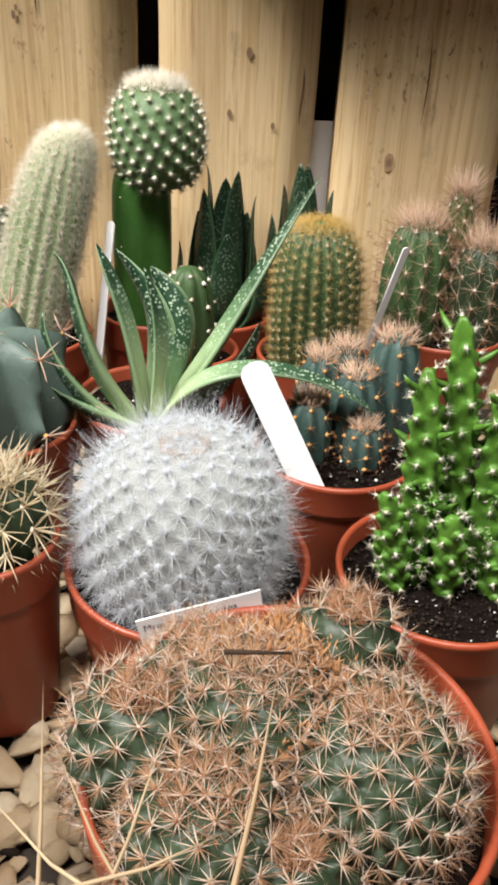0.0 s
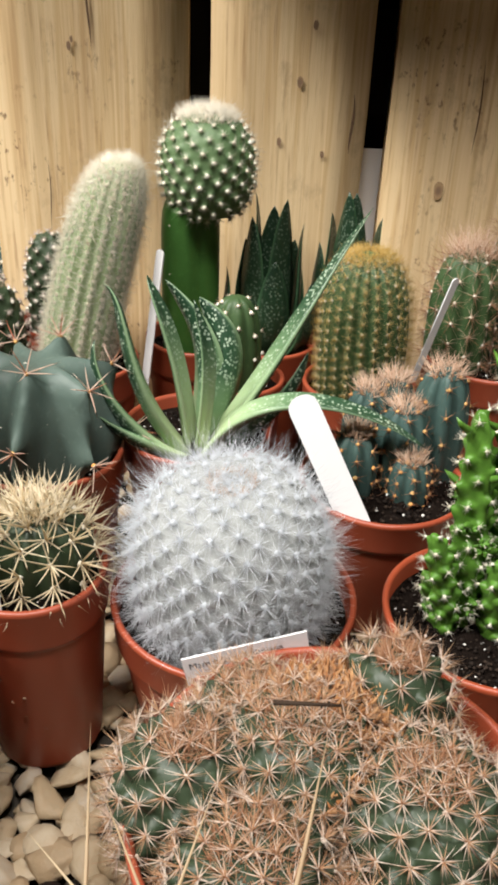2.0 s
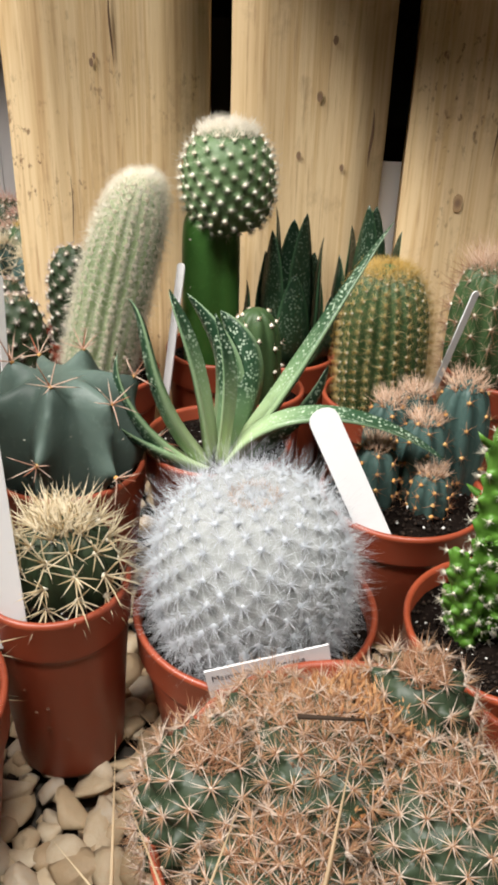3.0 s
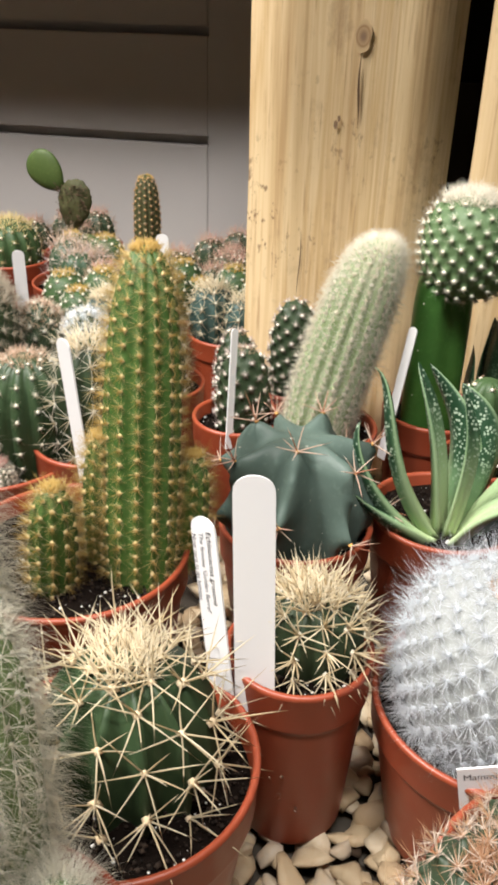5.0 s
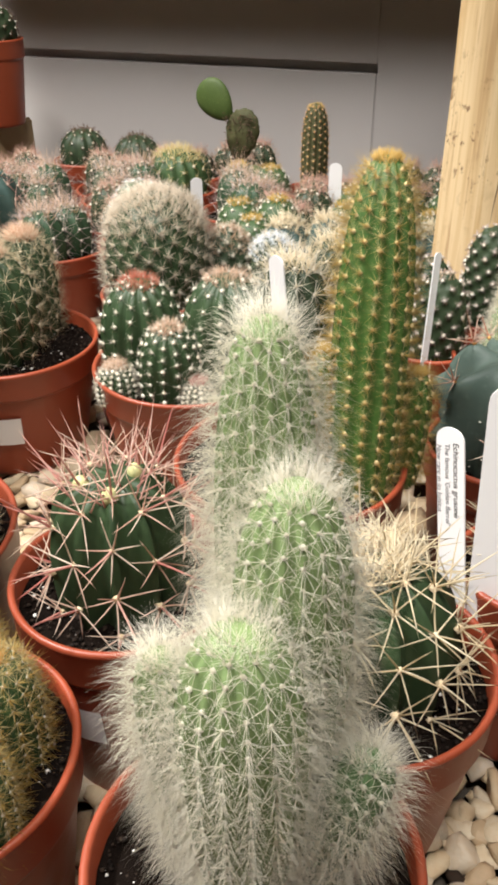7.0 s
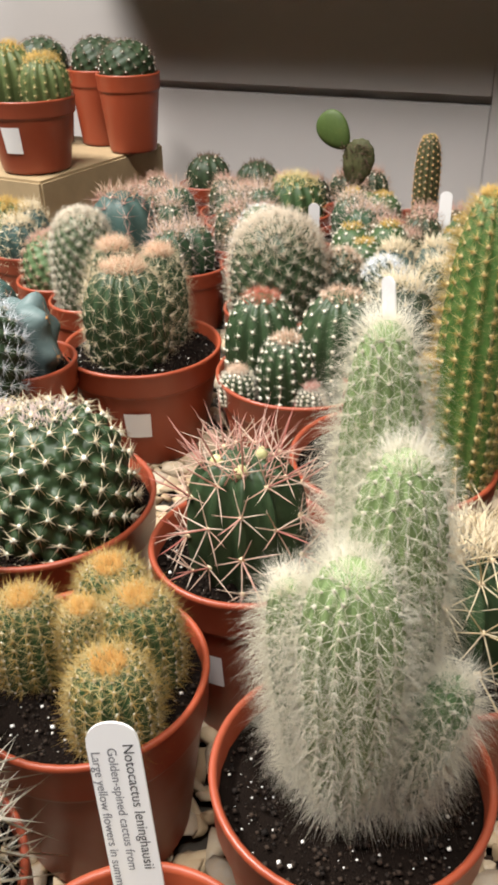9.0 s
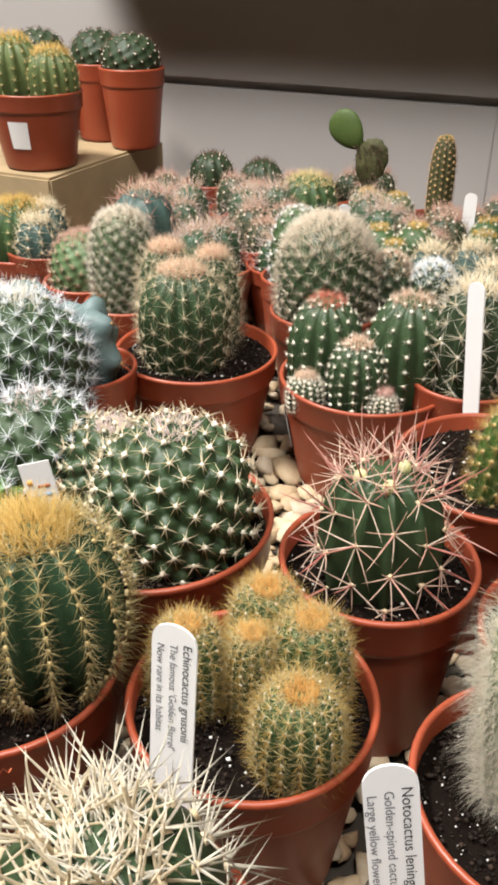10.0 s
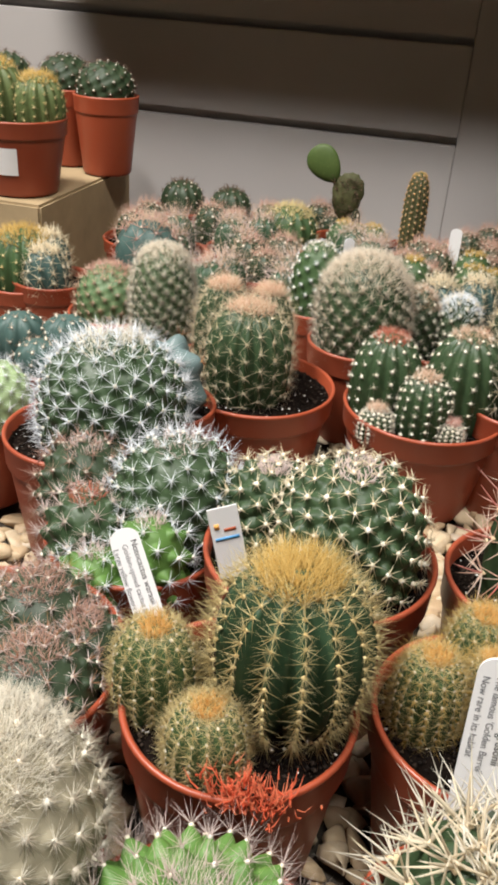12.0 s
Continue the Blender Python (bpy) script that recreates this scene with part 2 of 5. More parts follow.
S_IVORY = spine_mat("ivory_hairs", (0.92, 0.89, 0.80), (0.82, 0.78, 0.66), 0.55, 0.6)
S_CREAM = spine_mat("cream_spines", (0.80, 0.71, 0.53), (0.68, 0.57, 0.38))
S_PALE = spine_mat("ivory_wool", (0.78, 0.74, 0.64), (0.66, 0.60, 0.48))
S_YELLOW = spine_mat("golden_spines", (0.64, 0.46, 0.16), (0.48, 0.30, 0.07))
S_GOLDPALE = spine_mat("pale_golden_spines", (0.70, 0.60, 0.34), (0.54, 0.42, 0.18))
S_BROWN = spine_mat("brown_spines", (0.30, 0.13, 0.065), (0.52, 0.31, 0.18))
S_TAN = spine_mat("tan_spines", (0.50, 0.32, 0.21), (0.72, 0.56, 0.43))
S_STAR = spine_mat("pale_star_spines", (0.80, 0.70, 0.60), (0.60, 0.42, 0.31))
S_PINK = spine_mat("pink_spines", (0.50, 0.22, 0.18), (0.66, 0.47, 0.39))
S_RED = spine_mat("red_spines", (0.46, 0.10, 0.06), (0.55, 0.24, 0.16))
S_DARK = spine_mat("dark_spines", (0.10, 0.06, 0.045), (0.24, 0.15, 0.10))
S_ORANGE = spine_mat("orange_tuft", (0.60, 0.29, 0.07), (0.64, 0.43, 0.15))
STRAW = spine_mat("dry_straw", (0.66, 0.54, 0.36), (0.50, 0.36, 0.22))
THREAD = spine_mat("orange_red_petals", (0.72, 0.13, 0.06), (0.62, 0.20, 0.10))

SINGLE = {S_CREAM: spine_mat("cream_spine", (0.82, 0.74, 0.56), (0.66, 0.54, 0.34), single=True),
          S_TAN: spine_mat("tan_spine", (0.66, 0.42, 0.32), (0.84, 0.72, 0.60), single=True),
          S_PALE: spine_mat("ivory_spine", (0.78, 0.71, 0.56), (0.62, 0.53, 0.38), single=True),
          S_PINK: spine_mat("pink_spine", (0.50, 0.17, 0.14), (0.66, 0.40, 0.33), single=True),
          S_RED: spine_mat("red_spine", (0.50, 0.14, 0.08), (0.60, 0.34, 0.22), single=True)}

# ---- mesh helpers ----
RNG = np.random.RandomState(7)
GROUND = 0.006


def mesh_of(name, verts, faces, mat, smooth=True):
    me = bpy.data.meshes.new(name)
    me.from_pydata([tuple(v) for v in verts], [], faces)
    me.materials.append(mat)
    if smooth:
        me.polygons.foreach_set("use_smooth", [True] * len(me.polygons))
    me.update()
    return me


def fast_mesh(name, verts, tris, mat, smooth=True):
    """A triangle mesh from arrays."""
    me = bpy.data.meshes.new(name)
    n, k = len(verts), len(tris)
    me.vertices.add(n)
    me.vertices.foreach_set("co", np.asarray(verts, dtype=np.float32).ravel())
    me.loops.add(3 * k)
    me.loops.foreach_set("vertex_index", np.asarray(tris, dtype=np.int32).ravel())
    me.polygons.add(k)
    me.polygons.foreach_set("loop_start", np.arange(k, dtype=np.int32) * 3)
    me.polygons.foreach_set("use_smooth", np.full(k, smooth, dtype=bool))
    me.materials.append(mat)
    me.update(calc_edges=True)
    return me


def attach(name, me, parent, label="", kind=""):
    ob = new(name, me)
    ob.parent = parent
    return tagged(ob, label, kind=kind)


def part(name, bm, material, parent, label=""):
    me = bpy.data.meshes.new(name)
    bm.to_mesh(me)
    bm.free()
    me.materials.append(material)
    me.polygons.foreach_set("use_smooth", [True] * len(me.polygons))
    return attach(name, me, parent, label)


def lathe(profile, seg=48):
    """Verts and faces of a surface of revolution; a first or last radius of 0 closes it."""
    verts, faces = [], []
    for r, z in profile:
        for k in range(seg):
            a = 2 * math.pi * k / seg
            verts.append((r * math.cos(a), r * math.sin(a), z))
    for i in range(len(profile) - 1):
        for k in range(seg):
            k2 = (k + 1) % seg
            faces.append((i * seg + k, i * seg + k2, (i + 1) * seg + k2, (i + 1) * seg + k))
    return verts, faces


def unit(v):
    return v / np.maximum(np.linalg.norm(v, axis=-1, keepdims=True), 1e-9)


def needles(name, base, way, length, thick, mat, bend=0.0, sides=3):
    """Tapered needles, one mesh: from each base along way; bend droops or lifts the outer half."""
    n = len(base)
    ref = np.where(np.abs(way[:, 2:3]) < 0.9, np.array([[0, 0, 1.0]]), np.array([[1.0, 0, 0]]))
    u = unit(np.cross(way, ref))
    w = np.cross(way, u)
    L = length[:, None]
    T = thick[:, None] * 1.45
    verts, tris = [], []
    two = bend != 0.0
    for k in range(sides):
        a = 2 * math.pi * k / sides
        verts.append(base + (u * math.cos(a) + w * math.sin(a)) * T)
    if two:
        mid = base + way * L * 0.5
        for k in range(sides):
            a = 2 * math.pi * k / sides
            verts.append(mid + (u * math.cos(a) + w * math.sin(a)) * T * 0.7)
    tip = base + way * L
    if two:
        tip = tip + np.array([[0, 0, bend]]) * L + w * (RNG.rand(n, 1) - 0.5) * abs(bend) * L
    verts.append(tip)
    per = len(verts)
    V = np.stack(verts, 1).reshape(-1, 3)
    local = []
    for k in range(sides):
        k2 = (k + 1) % sides
        if two:
            local += [(k, k2, sides + k2), (k, sides + k2, sides + k), (sides + k, sides + k2, 2 * sides)]
        else:
            local.append((k, k2, sides))
    T3 = (np.arange(n)[:, None, None] * per + np.array(local)[None]).reshape(-1, 3)
    return fast_mesh(name, V, T3, mat)


OCT = np.array([(1, 0, 0), (0, 1, 0), (-1, 0, 0), (0, -1, 0), (0, 0, 1), (0, 0, -1)], dtype=float)
OCT_T = np.array([(0, 1, 4), (1, 2, 4), (2, 3, 4), (3, 0, 4), (1, 0, 5), (2, 1, 5), (3, 2, 5), (0, 3, 5)])


def grains(name, centre, size, mat, squash=0.7):
    """Small uneven lumps, one mesh."""
    n = len(centre)
    jig = 1 + 0.45 * (RNG.rand(n, 6, 1) - 0.5)
    V = centre[:, None, :] + OCT[None] * jig * np.asarray(size).reshape(-1, 1, 1) * np.array([1, 1, squash])
    T = (np.arange(n)[:, None, None] * 6 + OCT_T[None]).reshape(-1, 3)
    return fast_mesh(name, V.reshape(-1, 3), T, mat)


# ---- pots ----
POT_MESH = {}


def pot_mesh(R, H):
    key = (round(R, 3), round(H, 3))
    if key not in POT_MESH:
        b, t, rim = R * 0.73, 0.0016, min(0.022, H * 0.24)
        prof = [(0.0, 0.001), (b * 0.93, 0.0), (b, 0.0012), (b + 0.001, 0.004),
                (R * 0.93, H - rim - 0.001), (R * 0.935, H - rim), (R * 0.965, H - rim + 0.0012), (R * 0.975, H - rim + 0.003),
                (R * 0.985, H - 0.004), (R * 0.995, H - 0.0028), (R, H - 0.0012), (R - 0.0006, H), (R - 0.0022, H),
                (R - 0.0032, H - 0.0016), (R * 0.935, H - rim), (R * 0.91, H - rim - 0.002), (b - t, 0.004), (0.0, 0.004)]
        v, f = lathe(prof, 56)
        POT_MESH[key] = mesh_of("plant_pot", v, f, POT)
    return POT_MESH[key]


def pot_thing(name, x, y, zr, R, label, category="cactus", group="", depth=0.010, lean=(0, 0), zb=None, detail=1.0):
    """An Empty at the pot's foot with pot, soil, crumbs and perlite under it. Returns it and the soil's height above it."""
    zb = GROUND if zb is None else zb
    H = zr - zb
    ob = tagged(new(name), label, category, group)
    ob.matrix_world = pose(x, y, zb, lean[0], lean[1], 0)
    attach("plant_pot", pot_mesh(R, H), ob)
    hs, rs = H - depth, R * 0.935
    rings, seg = 9, 30
    v, f = [(0, 0, hs)], []
    for i in range(1, rings + 1):
        for k in range(seg):
            a = 2 * math.pi * (k + 0.5 * (i % 2)) / seg
            r = rs * i / rings
            p = Vector((r * math.cos(a), r * math.sin(a), 0))
            v.append((p.x, p.y, hs + (0.0035 * noise.noise((p + Vector((x, y, 0))) * 95) + 0.0022 * noise.noise((p + Vector((y, x, 3))) * 260)) * (1 if i < rings else 0.2)))
    for k in range(seg):
        f.append((0, 1 + k, 1 + (k + 1) % seg))
    for i in range(1, rings):
        for k in range(seg):
            a0, b0 = 1 + (i - 1) * seg, 1 + i * seg
            f.append((a0 + k, b0 + k, b0 + (k + 1) % seg, a0 + (k + 1) % seg))
    attach("soil", mesh_of("soil", v, f, SOIL), ob)
    if detail > 0:
        n = int(1300 * detail * (R / 0.05) ** 2)
        a, r = RNG.rand(n) * 6.283, rs * 0.97 * np.sqrt(RNG.rand(n))
        c = np.stack([r * np.cos(a), r * np.sin(a), np.full(n, hs + 0.0008) + RNG.rand(n) * 0.0012], 1)
        attach("soil_litter", grains("soil_litter", c, 0.0004 + 0.0012 * RNG.rand(n) ** 3, CRUMB), ob, kind="stuff")
        n = int(110 * detail * (R / 0.05) ** 2)
        a, r = RNG.rand(n) * 6.283, rs * 0.95 * np.sqrt(RNG.rand(n))
        c = np.stack([r * np.cos(a), r * np.sin(a), np.full(n, hs + 0.0016)], 1)
        attach("perlite", grains("perlite", c, 0.00025 + 0.0010 * RNG.rand(n) ** 3, PERLITE, 0.8), ob, kind="stuff")
    return ob, hs


def sticker(ob, R, H, turn, z0, z1, wide):
    """A white price sticker bent round the pot's side; turn in degrees from +x."""
    V, F = [], []
    for i in range(7):
        w = radians(turn) + (i / 6 - 0.5) * wide / R
        for z in (z0, z1):
            r = R * 0.73 + 0.001 + (R * 0.93 - R * 0.73) * z / (H * 0.76) + 0.0007
            V.append((r * math.cos(w), r * math.sin(w), z))
    for i in range(6):
        F.append((2 * i, 2 * i + 2, 2 * i + 3, 2 * i + 1))
    me = mesh_of("sticker", V, F, PLASTIC)
    return attach("sticker", me, ob, "white price sticker")


# ---- stems ----
class Body:
    """A stem's surface: height t from 0 to 1, turn a."""

    def __init__(s, dx, dy, z0, h, r, p=2.4, base=0.8, ribs=0, depth=0.15, sharp=1.0, twist=0.0, lean=(0, 0), curve=1.5, dip=0.0, mid=0.4):
        s.dx, s.dy, s.z0, s.h, s.r, s.p, s.base, s.ribs, s.depth, s.sharp, s.twist, s.lean, s.curve, s.dip, s.mid = dx, dy, z0, h, r, p, base, ribs, depth, sharp, twist, lean, curve, dip, mid

    def radius(s, t):
        low = np.clip(t / s.mid, 0, 1)
        high = np.clip((t - s.mid) / (1 - s.mid), 0, 1)
        return s.r * (s.base + (1 - s.base) * np.sqrt(np.maximum(1 - (1 - low) ** 2, 0))) * np.maximum(1 - high ** s.p, 0) ** (1 / s.p)

    def at(s, t, a, ribbed=True):
        R = s.radius(t)
        if ribbed and s.ribs:
            q = s.ribs * (a - s.twist * t) / 2
            c = np.abs(np.cos(q)) ** s.sharp if s.sharp > 0 else 1 - np.abs(np.sin(q)) ** -s.sharp
            R = R * (1 - s.depth * (1 - c))
        k = t ** s.curve
        z = s.z0 + s.h * t
        if s.dip:
            z = z - s.dip * s.h * np.exp(-(R / (0.45 * s.r)) ** 2) * (t > 0.6)
        return np.stack([s.dx + s.lean[0] * k + R * np.cos(a), s.dy + s.lean[1] * k + R * np.sin(a), z], -1)

    def normal(s, t, a):
        e = 1e-3
        t0, t1 = np.clip(t - e, 0, 0.9995), np.clip(t + e, 0, 0.9999)
        n = np.cross(s.at(t, a + e, False) - s.at(t, a - e, False), s.at(t1, a, False) - s.at(t0, a, False))
        n = np.where(np.linalg.norm(n, axis=-1, keepdims=True) < 1e-14, np.array([0, 0, 1.0]), n)
        return unit(n)

    def levels(s, n):
        """Heights at even steps along the outline, foot to crown."""
        t = np.concatenate([np.linspace(0, 0.8, 200), 1 - np.linspace(0.2 ** 0.33, 0, 400)[1:] ** 3])
        P = np.stack([s.radius(t), t * s.h], 1)
        d = np.concatenate([[0], np.cumsum(np.linalg.norm(np.diff(P, axis=0), axis=1))])
        return np.interp(np.linspace(0, d[-1], n), d, t)

    def areoles(s, rows=0, n=0, t0=0.04, t1=0.985):
        """Where the areoles sit: in rows on the ribs, or n of them in a spiral."""
        if n:
            t = np.concatenate([np.linspace(0, 0.8, 200), 1 - np.linspace(0.2 ** 0.33, 0, 400)[1:] ** 3])
            R = s.radius(t)
            P = np.stack([R, t * s.h], 1)
            dA = np.linalg.norm(np.diff(P, axis=0), axis=1) * (R[1:] + R[:-1] + 0.1 * s.r)
            A = np.concatenate([[0], np.cumsum(dA)])
            i = np.arange(n)
            T = np.interp((i + 0.5) / n * A[-1], A, t)
            return T, i * 2.399963
        lv = s.levels(rows + 2)
        T, A = [], []
        for k in range(s.ribs):
            q = np.interp(np.linspace(0, 1, rows) + (0.5 / rows if k % 2 else 0), np.linspace(0, 1, rows + 2), lv)
            q = q[(q > t0) & (q < t1)]
            T.append(q)
            A.append(2 * math.pi * k / s.ribs + s.twist * q)
        return np.concatenate(T), np.concatenate(A)


def spine_mesh(thick, mat):
    """One stout spine of unit length along z, slightly bowed."""
    V, F = [], []
    for z, r in ((0, 1.0), (0.35, 0.85), (0.75, 0.5)):
        for c in range(5):
            a = 2 * math.pi * c / 5
            V.append((1.45 * thick * r * math.cos(a) + 1.2 * thick * math.sin(z * 3), 1.45 * thick * r * math.sin(a), z))
    V.append((0, 0, 1))
    for r0 in (0, 5):
        F += [(r0 + c, r0 + (c + 1) % 5, r0 + 5 + (c + 1) % 5, r0 + 5 + c) for c in range(5)]
    F += [(10 + c, 10 + (c + 1) % 5, 15) for c in range(5)]
    return mesh_of("spine", V, F, mat)


def stem(thing, body, skin, rows=0, n=0, knob=0.0, knob_size=0.0, felt=None, felt_size=0.0009, spines=(), crown=None, name="stem", label="", fine=1.0, t0=0.04, t1=0.985, clusters=False, tub=None, bare=0.0):
    """One stem with its knobs, felt, spines and crown. spines: (count, length, thickness, least angle, largest angle, material, bend).
    tub: (height, foot radius, upward pull) of cone-shaped warts; bare: the share of hairs missing near the tip."""
    T, A = body.areoles(rows, n, t0, t1)
    N = body.normal(T, A)
    P = body.at(T, A)
    fine = max(fine, 2.2) if tub else fine
    nz = int(40 * fine)
    seg = max(28, int((body.ribs * 6 if body.ribs else 64) * fine))
    t = body.levels(nz)
    a = np.arange(seg) * 2 * math.pi / seg
    tt, aa = np.meshgrid(t, a, indexing="ij")
    G = body.at(tt, aa)
    if tub:
        high, foot, pull = tub
        flat = G.reshape(-1, 3)
        far = ((flat[:, None, :] - P[None]) ** 2).sum(-1)
        close = far.argmin(1)
        D = unit(N + np.array([[0, 0, pull]]))
        size = (np.clip(body.radius(T) / body.r, 0.4, 1) * (0.9 + 0.2 * RNG.rand(len(T))))[:, None]
        rise = np.clip(1 - np.sqrt(far.min(1)) / (foot * 1.3 * size[close, 0]), 0, 1) ** 0.8
        G = G + (D[close] * high * size[close] * rise[:, None]).reshape(G.shape)
        P = P + D * high * size * 0.92
    if knob:
        flat = G.reshape(-1, 3)
        d = np.sqrt(((flat[:, None, :] - P[None]) ** 2).sum(-1)).min(1)
        G = G + (body.normal(tt.ravel(), aa.ravel()) * (knob * np.exp(-(d / knob_size) ** 2))[:, None]).reshape(G.shape)
        P = P + N * knob * 0.9
    V = G.reshape(-1, 3)
    i, k = np.meshgrid(np.arange(nz - 1), np.arange(seg), indexing="ij")
    k2 = (k + 1) % seg
    q = np.stack([i * seg + k, i * seg + k2, (i + 1) * seg + k2, (i + 1) * seg + k], -1).reshape(-1, 4)
    tris = np.concatenate([q[:, [0, 1, 2]], q[:, [0, 2, 3]]])
    ob = attach(name, fast_mesh(name, V, tris, skin), thing, label)
    if felt:
        m = len(P)
        attach("areole_felt", grains("areole_felt", P, felt_size * (0.8 + 0.5 * RNG.rand(m)), felt, 0.9), ob, kind="stuff")
    for count, length, thick, lo, hi, mat, bend in spines:
        count = count if clusters else int(count * 1.4 + 0.5)
        m = len(P)
        u = unit(np.cross(N, np.array([0.13, 0.07, 1.0])))
        w = np.cross(N, u)
        B, W = [], []
        start = RNG.rand(m) * 6.283
        for c in range(count):
            f = start + 2 * math.pi * c / count + (RNG.rand(m) - 0.5) * 0.7
            g = np.radians(lo + (hi - lo) * RNG.rand(m))
            W.append(unit(N * np.cos(g)[:, None] + (u * np.cos(f)[:, None] + w * np.sin(f)[:, None]) * np.sin(g)[:, None]))
            B.append(P + N * 0.0002)
        B, W = np.concatenate(B), np.concatenate(W)
        ln = length * (0.65 + 0.55 * RNG.rand(len(B)))
        if bare:
            keep = RNG.rand(len(B)) > bare * np.clip((np.tile(T, count) - 0.72) / 0.2, 0, 1)
            B, W, ln = B[keep], W[keep], ln[keep]
        rest = np.ones(len(B), dtype=bool)
        if clusters:
            unit_spine = spine_mesh(thick, SINGLE.get(mat, mat))
            order = np.argsort(B[:, 1] - B[:, 2])[:240 if count > 3 else 60]
            rest[order] = False
            for c in order:
                one = attach("spine", unit_spine, ob)
                one.matrix_local = Matrix.Translation(Vector(B[c])) @ Vector(W[c]).to_track_quat("Z", "Y").to_matrix().to_4x4() @ Matrix.Diagonal((1, 1, ln[c], 1))
        if rest.any():
            attach("spine_coat", needles("spine_coat", B[rest], W[rest], ln[rest], np.full(rest.sum(), thick), mat, bend), ob, kind="stuff")
    if crown:
        count, length, thick, spread, mat = crown
        count, thick = int(count * 1.5), thick * 1.1
        f, rr = RNG.rand(count) * 6.283, np.sqrt(RNG.rand(count)) * spread
        tq = np.interp(rr * body.r, body.radius(np.linspace(1, 0.5, 80)), np.linspace(1, 0.5, 80))
        B = body.at(tq, f)
        W = unit(np.stack([np.cos(f) * rr * 0.9, np.sin(f) * rr * 0.9, np.full(count, 0.75)], 1) + (RNG.rand(count, 3) - 0.5) * 0.9)
        attach("crown_wool", needles("crown_wool", B, W, length * (0.6 + 0.7 * RNG.rand(count)), np.full(count, thick), mat), ob, kind="stuff")
    return ob

# ---- setting ----


def box(name, x0, x1, y0, y1, z0, z1, mat, parent=None, kind="structure", label="", category="", bevel=0.0):
    """A box with its origin at its middle."""
    c = Vector(((x0 + x1) / 2, (y0 + y1) / 2, (z0 + z1) / 2))
    bm = bmesh.new()
    bmesh.ops.create_cube(bm, size=1)
    bmesh.ops.scale(bm, vec=(x1 - x0, y1 - y0, z1 - z0), verts=bm.verts)
    if bevel:
        bmesh.ops.bevel(bm, geom=bm.edges[:], offset=bevel, segments=2, affect="EDGES")
    me = bpy.data.meshes.new(name)
    bm.to_mesh(me)
    bm.free()
    me.materials.append(mat)
    ob = new(name, me)
    ob.location = c
    if parent:
        ob.parent = parent
        ob.location = c - parent.location
    return tagged(ob, label, category, kind=kind)


FLOORM = plain_mat("grey_shop_floor", (0.05, 0.048, 0.046), 0.6, 0.15, 3)
ROOMM = plain_mat("shop_wall_paint", (0.06, 0.058, 0.055), 0.7, 0.06, 2)
box("floor", -3.5, 3.0, -3.5, 0.9, -0.95, -0.9, FLOORM, label="grey shop floor far below the bed", category="floor")
box("wall_south", -3.5, 3.0, -3.6, -3.5, -0.9, 2.7, ROOMM, label="plain painted shop wall", category="wall")
box("wall_west", -3.6, -3.5, -3.6, 0.95, -0.9, 2.7, ROOMM, label="plain painted shop wall", category="wall")
box("wall_east", 3.0, 3.1, -3.6, 0.95, -0.9, 2.7, ROOMM, label="plain painted shop wall", category="wall")
box("ceiling", -3.6, 3.1, -3.6, 0.95, 2.7, 2.8, ROOMM, label="plain shop ceiling", category="ceiling")
box("wall_north_upper", -3.5, 3.0, 0.80, 0.95, 0.9, 2.7, ROOMM, label="plain painted shop wall", category="wall")

# back panel of the bed: flat off-white board with recessed fields between rails
back = box("wall_north", -1.6, 1.2, 0.768, 0.80, -0.9, 0.9, WALLPAINT, label="off-white painted panelled back wall", category="wall")
box("rail", -1.6, -0.3535, 0.752, 0.766, 0.02, 0.187, WALLPAINT, back, "", bevel=0.0015)
box("field", -1.6, -0.3535, 0.7528, 0.766, 0.197, 0.309, WALLPAINT, back, "", bevel=0.0015)
box("rail", -1.6, -0.3535, 0.752, 0.766, 0.319, 0.62, WALLPAINT, back, "", bevel=0.0015)
box("stile", -0.353, 0.4, 0.752, 0.766, 0.02, 0.62, WALLPAINT, back, "", bevel=0.0003)

# shelf above the bed, which shades the wall's upper part
shelf = box("shelf_above", -1.0, 1.0, 0.485, 0.75, 0.57, 0.60, WOOD, label="pale wooden shelf above the plant bed", category="shelf", bevel=0.002)
# added out of view, sized so its shadow darkens the boards' upper right
box("shelf_front", -0.20, 1.0, 0.145, 0.483, 0.57, 0.60, WOOD, label="unseen shelf board added to shade the upright boards", category="shelf", bevel=0.002)

# the bed
box("bed_base", -1.6, 1.0, -0.62, 0.75, -0.04, -0.004, BEDLINER, label="dark liner of the plant bed under the gravel", category="bed")


